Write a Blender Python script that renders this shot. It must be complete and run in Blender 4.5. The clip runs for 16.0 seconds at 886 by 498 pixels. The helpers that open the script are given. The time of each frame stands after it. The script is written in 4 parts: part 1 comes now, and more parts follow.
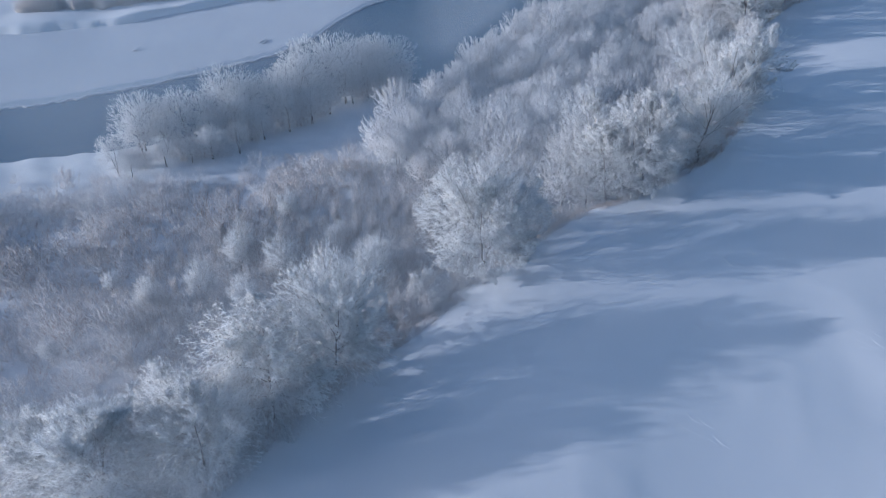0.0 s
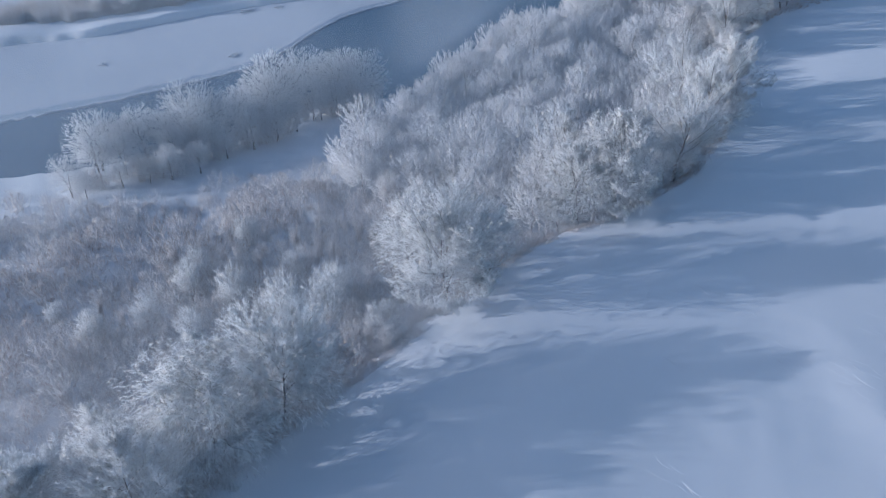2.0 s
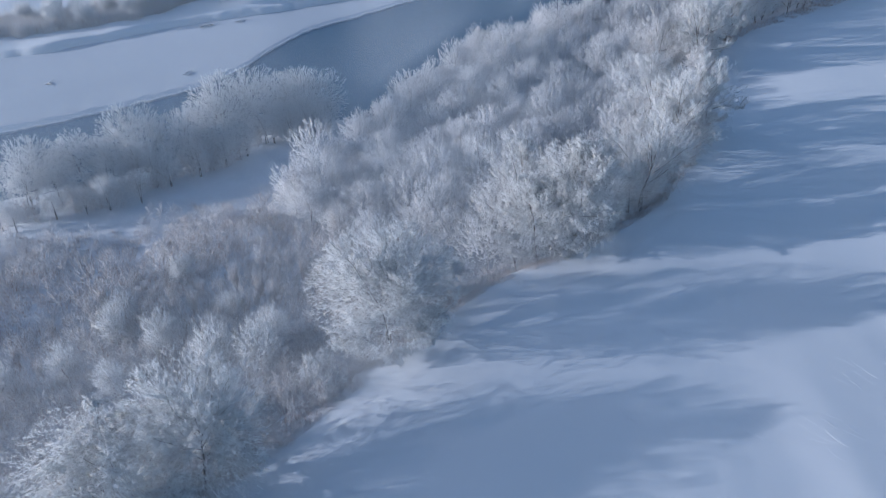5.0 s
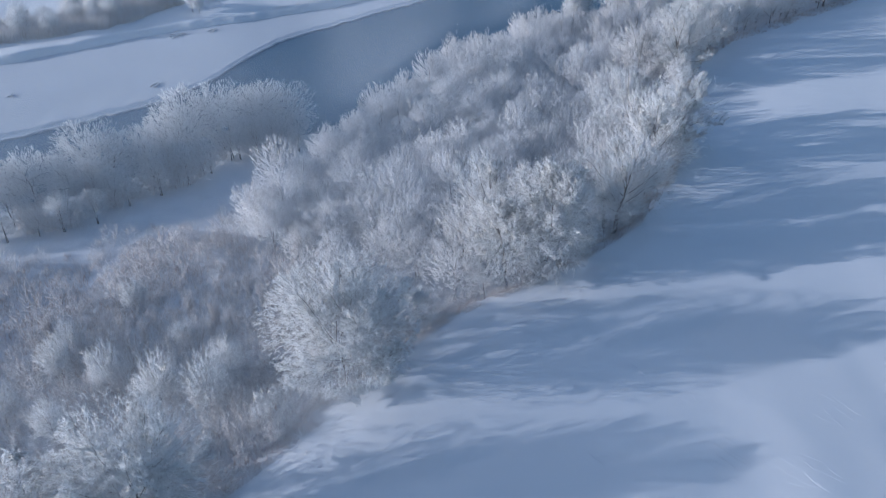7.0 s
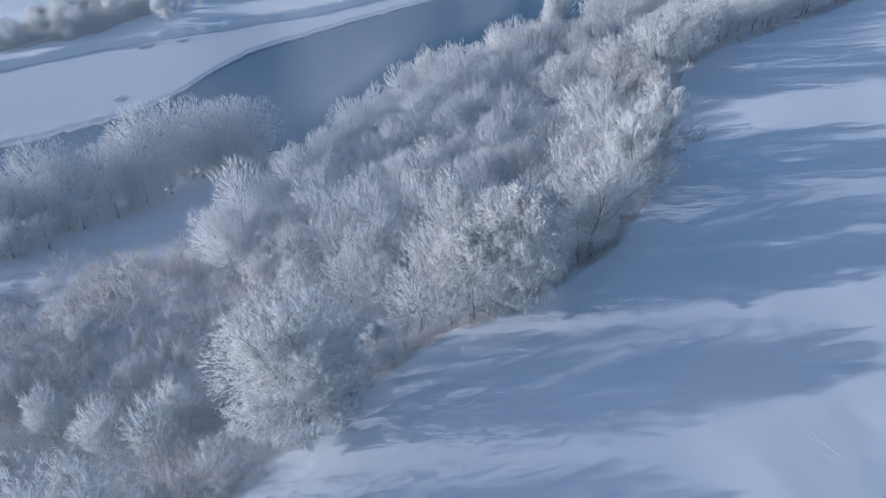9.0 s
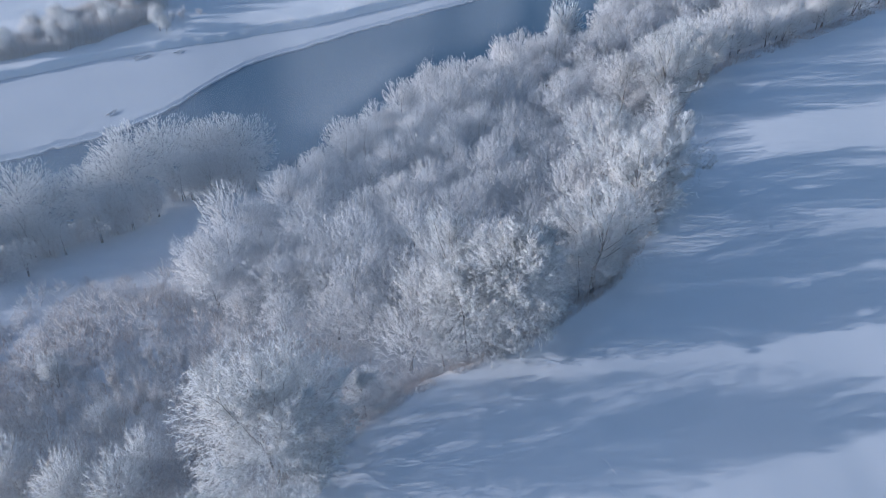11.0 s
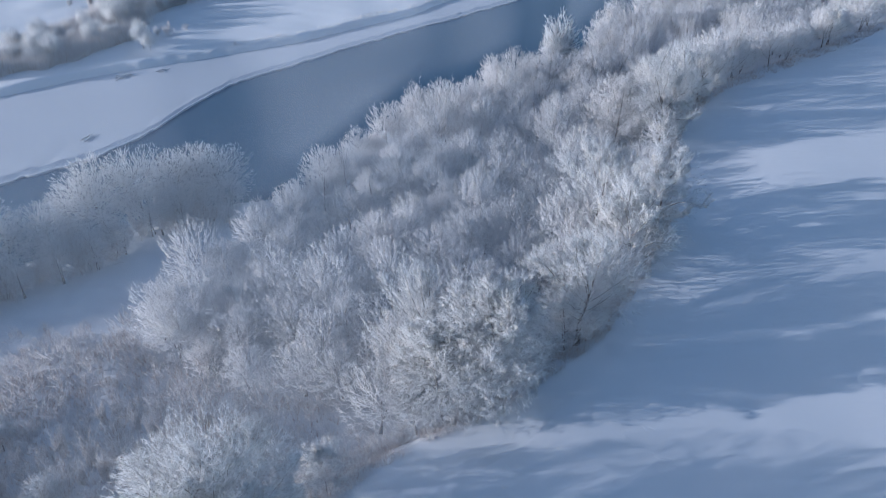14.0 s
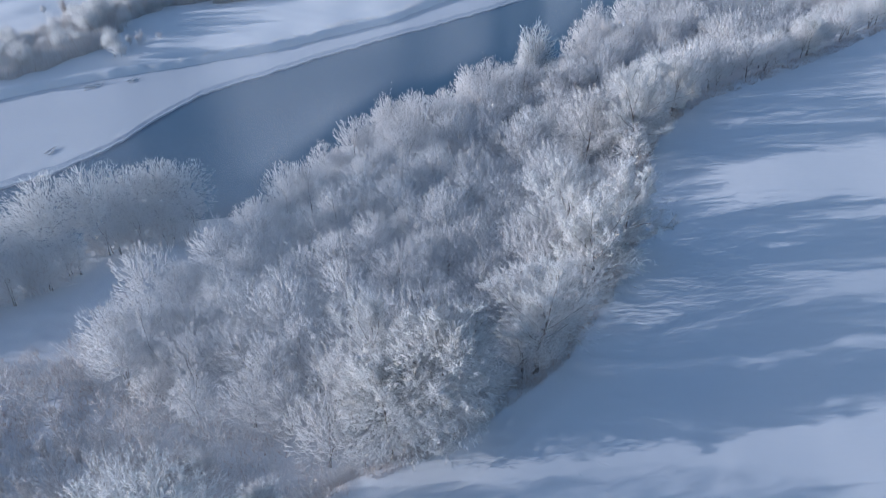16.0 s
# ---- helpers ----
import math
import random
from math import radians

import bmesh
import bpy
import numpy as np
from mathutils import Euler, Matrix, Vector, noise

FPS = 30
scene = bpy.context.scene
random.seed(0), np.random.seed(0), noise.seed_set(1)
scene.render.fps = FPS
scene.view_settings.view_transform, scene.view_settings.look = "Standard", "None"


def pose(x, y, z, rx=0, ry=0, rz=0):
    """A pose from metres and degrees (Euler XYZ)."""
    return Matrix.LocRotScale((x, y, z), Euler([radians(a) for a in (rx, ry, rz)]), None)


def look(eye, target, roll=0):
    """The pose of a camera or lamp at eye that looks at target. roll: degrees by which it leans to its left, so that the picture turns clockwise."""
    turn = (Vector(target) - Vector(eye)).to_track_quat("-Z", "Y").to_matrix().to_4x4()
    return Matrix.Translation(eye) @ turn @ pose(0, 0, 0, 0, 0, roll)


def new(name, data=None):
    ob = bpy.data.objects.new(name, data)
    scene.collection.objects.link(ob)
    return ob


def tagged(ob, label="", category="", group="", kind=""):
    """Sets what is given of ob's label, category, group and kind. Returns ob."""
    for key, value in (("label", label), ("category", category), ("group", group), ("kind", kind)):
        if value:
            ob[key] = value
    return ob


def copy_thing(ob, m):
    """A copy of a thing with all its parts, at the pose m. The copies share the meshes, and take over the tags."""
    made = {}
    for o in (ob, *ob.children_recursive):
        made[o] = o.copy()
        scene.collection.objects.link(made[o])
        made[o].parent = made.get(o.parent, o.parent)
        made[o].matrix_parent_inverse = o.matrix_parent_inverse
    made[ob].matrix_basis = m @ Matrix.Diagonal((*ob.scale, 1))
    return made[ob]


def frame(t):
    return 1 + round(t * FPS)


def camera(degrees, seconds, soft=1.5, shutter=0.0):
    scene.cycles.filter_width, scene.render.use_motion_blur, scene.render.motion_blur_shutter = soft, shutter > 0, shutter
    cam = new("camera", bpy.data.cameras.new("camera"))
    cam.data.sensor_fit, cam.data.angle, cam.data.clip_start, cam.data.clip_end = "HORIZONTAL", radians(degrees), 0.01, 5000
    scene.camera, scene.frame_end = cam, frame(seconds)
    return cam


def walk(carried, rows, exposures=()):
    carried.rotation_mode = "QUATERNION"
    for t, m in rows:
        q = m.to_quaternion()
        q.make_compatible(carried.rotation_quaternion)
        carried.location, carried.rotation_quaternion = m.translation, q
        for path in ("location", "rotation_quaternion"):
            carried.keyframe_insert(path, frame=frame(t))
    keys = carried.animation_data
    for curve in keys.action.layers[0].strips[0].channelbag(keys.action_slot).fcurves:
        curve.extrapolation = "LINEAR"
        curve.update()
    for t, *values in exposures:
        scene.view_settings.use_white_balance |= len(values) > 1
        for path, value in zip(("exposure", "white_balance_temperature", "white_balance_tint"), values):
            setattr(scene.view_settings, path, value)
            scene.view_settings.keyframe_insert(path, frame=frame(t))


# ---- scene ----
cam = camera(57.9, 16.0, soft=1.0)
PATH = [
    (0, (-4.891, 3.45, 45.904), (-4.797, 5.116, 44.802), -1.0),
    (0.5, (-4.062, 4.339, 45.794), (-3.965, 6.006, 44.694), -1.0),
    (1, (-3.266, 5.348, 45.66), (-3.165, 7.019, 44.565), -1.0),
    (1.5, (-2.43, 6.389, 45.553), (-2.323, 8.063, 44.464), -0.9),
    (2, (-1.692, 7.36, 45.483), (-1.581, 9.034, 44.394), -1.0),
    (2.5, (-1.103, 8.311, 45.378), (-0.988, 9.986, 44.291), -0.9),
    (3, (-0.353, 9.207, 45.432), (-0.235, 10.882, 44.346), -1.0),
    (3.5, (0.337, 10.223, 45.341), (0.46, 11.901, 44.259), -1.0),
    (4, (1.048, 11.19, 45.312), (1.177, 12.868, 44.231), -0.9),
    (6.5, (4.339, 15.932, 45.077), (4.501, 17.613, 44.004), -0.6),
    (7, (5.056, 16.86, 45.092), (5.223, 18.541, 44.02), -0.5),
    (7.5, (5.774, 17.846, 45.036), (5.947, 19.527, 43.966), -0.5),
    (8, (6.441, 18.895, 45.011), (6.622, 20.575, 43.942), -0.5),
    (8.5, (7.124, 19.914, 45.026), (7.311, 21.595, 43.957), -0.5),
    (9, (7.786, 20.918, 45.054), (7.977, 22.599, 43.986), -0.5),
    (9.2, (8.044, 21.327, 45.064), (8.236, 23.007, 43.995), -0.3),
    (11.3, (9.956, 26.252, 45.728), (10.112, 27.937, 44.662), -0.6),
    (11.5, (10.067, 26.709, 45.819), (10.211, 28.394, 44.753), -0.8),
    (12, (10.356, 27.872, 46.082), (10.485, 29.558, 45.016), -1.0),
    (12.5, (10.821, 28.998, 46.218), (10.955, 30.685, 45.151), -1.0),
    (13, (11.444, 30.107, 46.339), (11.582, 31.794, 45.274), -0.9),
    (13.5, (12.227, 30.933, 46.445), (12.37, 32.62, 45.381), -0.8),
    (14, (13.126, 31.513, 46.611), (13.276, 33.199, 45.546), -0.7),
    (14.5, (14.108, 32.067, 46.818), (14.262, 33.753, 45.752), -0.6),
    (15, (14.991, 32.612, 47.047), (15.149, 34.297, 45.982), -0.6),
    (15.5, (15.904, 33.262, 47.212), (16.065, 34.947, 46.146), -0.6),
    (16, (16.803, 33.942, 47.371), (16.964, 35.627, 46.305), -0.5),
]
walk(cam, [(t, look(eye, target, roll)) for t, eye, target, roll in PATH],
     [(0, 0.34, 5130, 11), (6, 0.39, 5200, 11), (16, 0.44, 5270, 12)])

# ---- world, sun and exposure ----
SUN_ELEV, SUN_AZ = 13.0, 3.8        # the sun stands low in the west, light travels towards +x
sun_way = Vector((math.cos(radians(SUN_ELEV)) * math.cos(radians(SUN_AZ)),
                  math.cos(radians(SUN_ELEV)) * math.sin(radians(SUN_AZ)), -math.sin(radians(SUN_ELEV))))
sun = new("sun", bpy.data.lights.new("sun", "SUN"))
sun.data.energy, sun.data.angle, sun.data.color = 4.0, radians(0.5), (1.0, 0.90, 0.80)
sun.matrix_world = look((0, 0, 0), sun_way)
world = bpy.data.worlds.new("winter_sky")
scene.world = world
world.use_nodes = True
sky = world.node_tree.nodes.new("ShaderNodeTexSky")
sky.sky_type, sky.sun_disc = "NISHITA", False
sky.sun_elevation = radians(SUN_ELEV)
sky.sun_rotation = radians(270 - SUN_AZ)
backing = world.node_tree.nodes["Background"]
backing.inputs["Strength"].default_value = 0.125
world.node_tree.links.new(sky.outputs["Color"], backing.inputs["Color"])


# ---- materials ----
class Mat:
    """A node material under construction."""
    def __init__(self, name, rough=0.7):
        self.m = bpy.data.materials.new(name)
        self.m.use_nodes = True
        self.t = self.m.node_tree
        self.p = self.t.nodes["Principled BSDF"]
        self.out = self.t.nodes["Material Output"]
        self.p.inputs["Roughness"].default_value = rough

    def node(self, kind, **values):
        n = self.t.nodes.new("ShaderNode" + kind)
        for k, v in values.items():
            n.inputs[k.replace("_", " ")].default_value = v
        return n

    def link(self, a, b):
        self.t.links.new(a, b)

    def place(self):
        return self.node("NewGeometry").outputs["Position"]

    def noise(self, scale, detail=3.0, rough=0.55, stretch=None):
        n = self.node("TexNoise", Scale=scale, Detail=detail, Roughness=rough)
        if stretch:
            mp = self.node("Mapping")
            mp.inputs["Scale"].default_value = stretch
            self.link(self.place(), mp.inputs["Vector"])
            self.link(mp.outputs["Vector"], n.inputs["Vector"])
        else:
            self.link(self.place(), n.inputs["Vector"])
        return n.outputs["Fac"]

    def ramp(self, fac, stops):
        r = self.node("ValToRGB")
        els = r.color_ramp.elements
        while len(els) < len(stops):
            els.new(0.5)
        for e, (at, c) in zip(els, stops):
            e.position, e.color = at, (*c, 1.0) if len(c) == 3 else c
        self.link(fac, r.inputs["Fac"])
        return r.outputs["Color"]

    def mix(self, fac, a, b):
        n = self.node("Mix")
        n.data_type = "RGBA"
        if isinstance(fac, float):
            n.inputs["Factor"].default_value = fac
        else:
            self.link(fac, n.inputs["Factor"])
        for v, s in ((a, n.inputs[6]), (b, n.inputs[7])):
            if isinstance(v, tuple):
                s.default_value = (*v, 1.0)
            else:
                self.link(v, s)
        return n.outputs[2]

    def math(self, op, a, b=0.0, c=0.0):
        n = self.node("Math")
        n.operation = op
        for v, s in zip((a, b, c), n.inputs):
            if isinstance(v, (int, float)):
                s.default_value = v
            else:
                self.link(v, s)
        return n.outputs[0]

    def colour(self, c):
        if isinstance(c, tuple):
            self.p.inputs["Base Color"].default_value = (*c, 1.0)
        else:
            self.link(c, self.p.inputs["Base Color"])
        return self

    def bump(self, height, strength, distance):
        b = self.node("Bump", Strength=strength, Distance=distance)
        self.link(height, b.inputs["Height"])
        self.link(b.outputs["Normal"], self.p.inputs["Normal"])
        return self


def snow_material(name, tone, drift, wind):
    m = Mat(name, 0.65)
    big = m.noise(0.06, 4.0)
    fine = m.noise(1.2, 5.0, 0.6, wind)
    tint = m.mix(m.ramp(big, [(0.3, (0, 0, 0)), (0.7, (1, 1, 1))]), tuple(c * 0.94 for c in tone), tone)
    m.colour(m.mix(m.ramp(fine, [(0.35, (0, 0, 0)), (0.75, (0.35, 0.35, 0.35))]), tint, tuple(c * 0.9 for c in tone)))
    h = m.math("ADD", m.math("MULTIPLY", m.noise(0.35, 4.0, 0.5, wind), 1.0), m.math("MULTIPLY", m.noise(3.5, 4.0, 0.6, wind), 0.12))
    m.bump(h, drift, 0.5)
    return m.m


def frost_material(name, rime, twig, share, wild=0.2):
    """Rimed twigs: white needles among bare ones; share: how many stay bare."""
    m = Mat(name, 0.7)
    isl = m.node("NewGeometry").outputs["Random Per Island"]
    c = m.ramp(isl, [(0.0, twig), (share, tuple(0.6 * a + 0.4 * b for a, b in zip(twig, rime))), (min(share + 0.05, 0.9), tuple(x * 0.9 for x in rime)), (1.0, rime)])
    obj = m.node("ObjectInfo").outputs["Random"]
    c = m.mix(m.math("MULTIPLY", obj, wild), c, tuple(0.5 * a + 0.5 * b for a, b in zip(twig, rime)))
    m.colour(c)
    tr = m.node("BsdfTranslucent")
    m.link(c, tr.inputs["Color"])
    mx = m.node("MixShader", Fac=0.52)
    m.link(m.p.outputs[0], mx.inputs[1])
    m.link(tr.outputs[0], mx.inputs[2])
    m.link(mx.outputs[0], m.out.inputs["Surface"])
    return m.m


def bark_material(name, bark, snow):
    """Bark with rime and snow lying on the upper sides."""
    m = Mat(name, 0.85)
    grain = m.noise(9.0, 5.0, 0.6, (1.0, 1.0, 0.25))
    base = m.mix(grain, tuple(c * 0.6 for c in bark), tuple(c * 1.3 for c in bark))
    sep = m.node("SeparateXYZ")
    m.link(m.node("NewGeometry").outputs["Normal"], sep.inputs[0])
    lying = m.math("ADD", sep.outputs["Z"], m.math("MULTIPLY", m.math("SUBTRACT", m.noise(3.0, 4.0), 0.5), 1.2))
    m.colour(m.mix(m.ramp(lying, [(0.25, (0, 0, 0)), (0.55, (1, 1, 1))]), base, snow))
    m.bump(grain, 0.6, 0.03)
    return m.m


SNOW = snow_material("field_snow", (0.65, 0.66, 0.68), 0.14, (0.5, 1.3, 1.0))
ICE_SNOW = snow_material("ice_snow", (0.49, 0.51, 0.55), 0.15, (0.6, 1.0, 1.0))
GREY_ICE = snow_material("grey_slush_ice", (0.33, 0.37, 0.43), 0.5, (1.5, 1.5, 1.0))
FROST = frost_material("hoar_frost", (0.95, 0.96, 0.97), (0.45, 0.41, 0.39), 0.08)
FROST_WOOD = frost_material("hoar_frost_on_thicket", (0.96, 0.96, 0.97), (0.60, 0.54, 0.51), 0.08)
FROST_SHRUB = frost_material("hoar_frost_on_willow", (0.93, 0.92, 0.92), (0.45, 0.36, 0.32), 0.22, 0.35)
REED = frost_material("frosted_reed", (0.93, 0.92, 0.92), (0.55, 0.47, 0.41), 0.2)
DRY_GRASS = frost_material("dry_grass", (0.88, 0.85, 0.83), (0.46, 0.32, 0.24), 0.38)
BARK = bark_material("bark", (0.10, 0.085, 0.075), (0.75, 0.77, 0.80))
BARK_PALE = bark_material("pale_bark", (0.17, 0.15, 0.14), (0.78, 0.80, 0.83))


def water_material():
    m = Mat("river_water", 0.35)
    m.colour((0.045, 0.09, 0.15))
    m.p.inputs["Specular IOR Level"].default_value = 0.35
    m.p.inputs["IOR"].default_value = 1.33
    m.bump(m.noise(0.9, 4.0, 0.6, (1.0, 0.6, 1.0)), 0.015, 0.05)
    return m.m


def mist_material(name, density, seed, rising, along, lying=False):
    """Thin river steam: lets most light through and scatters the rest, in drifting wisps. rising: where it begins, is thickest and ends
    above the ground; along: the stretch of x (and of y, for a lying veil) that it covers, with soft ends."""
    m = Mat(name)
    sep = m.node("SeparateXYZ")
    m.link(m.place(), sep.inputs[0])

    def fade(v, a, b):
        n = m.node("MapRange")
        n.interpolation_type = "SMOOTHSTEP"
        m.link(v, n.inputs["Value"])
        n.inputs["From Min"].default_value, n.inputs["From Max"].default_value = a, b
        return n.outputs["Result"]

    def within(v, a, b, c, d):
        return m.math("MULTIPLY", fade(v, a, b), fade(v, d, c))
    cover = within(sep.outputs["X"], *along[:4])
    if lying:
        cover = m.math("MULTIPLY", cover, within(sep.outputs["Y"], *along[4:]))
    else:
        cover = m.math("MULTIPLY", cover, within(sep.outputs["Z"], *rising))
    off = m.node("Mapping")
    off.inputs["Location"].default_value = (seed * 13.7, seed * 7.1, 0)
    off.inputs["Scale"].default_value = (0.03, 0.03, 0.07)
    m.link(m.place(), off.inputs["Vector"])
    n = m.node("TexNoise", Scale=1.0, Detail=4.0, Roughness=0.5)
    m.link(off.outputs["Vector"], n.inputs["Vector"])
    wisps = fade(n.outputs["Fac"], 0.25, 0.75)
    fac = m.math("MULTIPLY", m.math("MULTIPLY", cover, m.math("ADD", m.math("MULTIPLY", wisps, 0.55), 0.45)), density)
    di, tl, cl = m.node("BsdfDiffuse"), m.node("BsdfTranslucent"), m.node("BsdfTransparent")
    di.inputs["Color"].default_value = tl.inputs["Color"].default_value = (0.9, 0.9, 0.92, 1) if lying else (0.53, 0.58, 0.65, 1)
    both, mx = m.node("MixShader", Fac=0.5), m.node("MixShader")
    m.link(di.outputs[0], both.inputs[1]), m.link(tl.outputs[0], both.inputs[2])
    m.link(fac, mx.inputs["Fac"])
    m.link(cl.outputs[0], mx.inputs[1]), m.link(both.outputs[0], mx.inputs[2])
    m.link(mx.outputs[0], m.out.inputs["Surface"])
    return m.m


# ---- plan: the courses of the field's edge, the banks and the ice ----
def course(*pts):
    """A smooth course y(x) through a few places of the plan."""
    px, py = np.array(pts, float).T
    xs = np.arange(px[0], px[-1] + 1, 1.0)
    ys = np.interp(xs, px, py)
    k = np.array([1, 2, 3, 2, 1]) / 9.0
    ys[2:-2] = np.convolve(ys, k, "valid")
    return lambda x: np.interp(x, xs, ys)


field_edge = course((-700, -500), (-60, 2), (-30, 28), (-18.6, 41.1), (-15.5, 45.3), (-11.6, 50.0), (-5.1, 56.0), (0, 60.5), (4.7, 64.7), (10, 70.0),
                    (14.5, 72.8), (21.4, 76), (26, 79.5), (31.8, 84), (39, 94.3), (45.3, 105), (49.3, 118), (55, 128.5), (64.3, 138),
                    (70.4, 141), (82.5, 148), (93.4, 154.7), (109, 166), (140, 190), (900, 700))
near_bank = course((-700, 60), (-62, 97), (-42, 99.6), (-30, 104), (-20, 111), (-10, 118.5), (-3, 118.5), (3, 120), (7, 127), (13, 136), (20, 148), (27, 150.5),
                   (37, 161), (46, 161), (57, 178.5), (63, 187), (80, 204), (140, 254), (900, 750))
ice_edge = course((-700, 80), (-90, 110), (-62.4, 114.6), (-55, 117), (-40, 124.2), (-31.5, 129.2), (-25.6, 132.9), (-20.0, 139.7), (-17.5, 146.0),
                  (-14.6, 152.0), (-11.2, 157.7), (-7.4, 162.3), (1.4, 169.4), (11.0, 177.9), (21.7, 186), (33.6, 194.6), (47.1, 205.5), (80, 232), (140, 280), (900, 850))
far_bank = course((-700, 130), (-75, 149), (-56, 152), (-42.6, 160.3), (-35.1, 165), (-26.9, 168.8), (-18, 171.6), (-9, 175.8), (0.7, 180.4),
                  (10.9, 187.4), (22.2, 195), (45, 222), (80, 258), (140, 310), (900, 900))
edge_height = course((-700, 1.3), (-10, 1.4), (-5, 1.9), (0, 2.7), (6, 3.4), (12, 3.7), (30, 3.7), (60, 4.0), (100, 4.6), (900, 5.0))
wood_back = course((-13, 86), (-10, 90), (-6.8, 96), (-5, 103), (-3, 107.5), (3, 114.5), (7, 122), (13, 131), (20, 143), (27, 146), (32, 154), (37, 158.5), (40, 153),
                   (46, 157), (52, 166), (57, 175), (63, 184), (80, 200), (140, 248), (900, 700))
clump_line = course((-40, 95), (-34, 96.6), (-27, 99), (-21, 104), (-15, 108.5), (-12, 113), (-9, 115), (-3, 115.5))
wood_front = course((-13, 97), (-10.5, 90), (-1.4, 85), (8.7, 81), (11.7, 77.5), (30, 60), (900, 60))


def smooth(v):
    v = np.clip(v, 0, 1)
    return v * v * (3 - 2 * v)


def ripple(x, y, size, seed):
    """Cheap smooth noise from a few waves, in -1..1."""
    r = np.random.default_rng(seed)
    out = 0
    for _ in range(7):
        a, p, f = r.uniform(0, 6.28), r.uniform(0, 6.28), r.uniform(0.6, 1.7) / size
        out = out + np.sin((x * np.cos(a) + y * np.sin(a)) * f * 6.28 + p)
    return out / 4.0


def off_edge(x, y):
    """Metres into the field from its edge; negative on the marsh's side."""
    s = (field_edge(x + 1.5) - field_edge(x - 1.5)) / 3.0
    return (field_edge(x) - y) / np.sqrt(1 + s * s)


def height(x, y):
    x, y = np.asarray(x, float), np.asarray(y, float)
    d = off_edge(x, y) + 0.22 * ripple(x, y, 4, 3)
    ze = edge_height(x)
    field = ze + (1.9 + 2.25 * smooth((y - 46) / 27) - ze) * smooth(np.clip(d / 32, 0, 1)) + 0.14 * ripple(x, y, 30, 5) * smooth(d / 6) + 0.04 * np.exp(-((d - 0.5) / 0.6) ** 2) + 0.012 * ripple(x, y, 4, 8)
    marsh = 0.45 + 0.18 * ripple(x, y, 9, 11) + 0.08 * ripple(x, y, 3, 12)
    land = marsh + (field - marsh) * smooth(1 + d / (4.5 + 11 * smooth((x - 38) / 22)))
    over = 1.15 + 0.22 * ripple(x, y, 24, 21) + 0.09 * ripple(x, y, 8, 22)
    near = smooth((near_bank(x) - y) / 2.5 + 0.5)
    far = smooth((y - far_bank(x)) / 2.0 + 0.5 + 0.25 * ripple(x, y, 6, 25))
    return -1.1 + (land + 1.1) * near + (over + 1.1) * far


# ---- mesh helpers ----
def mesh_from(name, verts, faces, material, smooth_shade=False):
    """A mesh from arrays; faces: an n x 3 or n x 4 array."""
    me = bpy.data.meshes.new(name)
    verts, faces = np.asarray(verts, np.float32), np.asarray(faces, np.int32)
    me.vertices.add(len(verts))
    me.vertices.foreach_set("co", verts.ravel())
    k = faces.shape[1]
    me.loops.add(faces.size)
    me.loops.foreach_set("vertex_index", faces.ravel())
    me.polygons.add(len(faces))
    me.polygons.foreach_set("loop_start", np.arange(0, faces.size, k, dtype=np.int32))
    me.update(calc_edges=True)
    if smooth_shade:
        me.polygons.foreach_set("use_smooth", np.ones(len(faces), bool))
    me.materials.append(material)
    return me


def grid(xs, ys, z):
    gx, gy = np.meshgrid(xs, ys)
    v = np.stack([gx, gy, z(gx, gy)], -1).reshape(-1, 3)
    n = len(xs)
    i = (np.arange(len(ys) - 1)[:, None] * n + np.arange(n - 1)[None]).ravel()
    return v, np.stack([i, i + 1, i + n + 1, i + n], -1)


def unit(v):
    return v / np.maximum(np.linalg.norm(v, axis=-1, keepdims=True), 1e-9)


def needles(base, way, length, radius):
    """Three-sided tapering twigs."""
    way = unit(way)
    a = unit(np.cross(way, np.where(np.abs(way[:, 2:3]) > 0.9, [[1.0, 0, 0]], [[0, 0, 1.0]])))
    b = np.cross(way, a)
    r = radius[:, None]
    ring = [base + r * (a * math.cos(k * 2.094) + b * math.sin(k * 2.094)) for k in range(3)]
    tip = base + way * length[:, None]
    v = np.stack([*ring, tip], 1).reshape(-1, 3)
    i = np.arange(len(base))[:, None] * 4
    f = np.concatenate([i + [0, 1, 3], i + [1, 2, 3], i + [2, 0, 3]])
    return v, f


def tube(points, radii, sides=6):
    """A tapering limb along points."""
    p = np.asarray(points, float)
    t = unit(np.gradient(p, axis=0))
    a = unit(np.cross(t, [0.31, 0.17, 0.93]))
    b = np.cross(t, a)
    ang = np.arange(sides) * 2 * math.pi / sides
    r = np.asarray(radii)[:, None, None]
    v = (p[:, None] + r * (a[:, None] * np.cos(ang)[None, :, None] + b[:, None] * np.sin(ang)[None, :, None])).reshape(-1, 3)
    f = []
    for i in range(len(p) - 1):
        for k in range(sides):
            j = (k + 1) % sides
            f.append((i * sides + k, i * sides + j, (i + 1) * sides + j, (i + 1) * sides + k))
    return v, np.array(f)


def joined(pieces):
    vs, fs, n = [], [], 0
    for v, f in pieces:
        vs.append(v), fs.append(f + n)
        n += len(v)
    return np.concatenate(vs), np.concatenate(fs)


def part(name, data, parent, label=""):
    ob = new(name, data)
    ob.parent = parent
    return tagged(ob, label) if label else ob


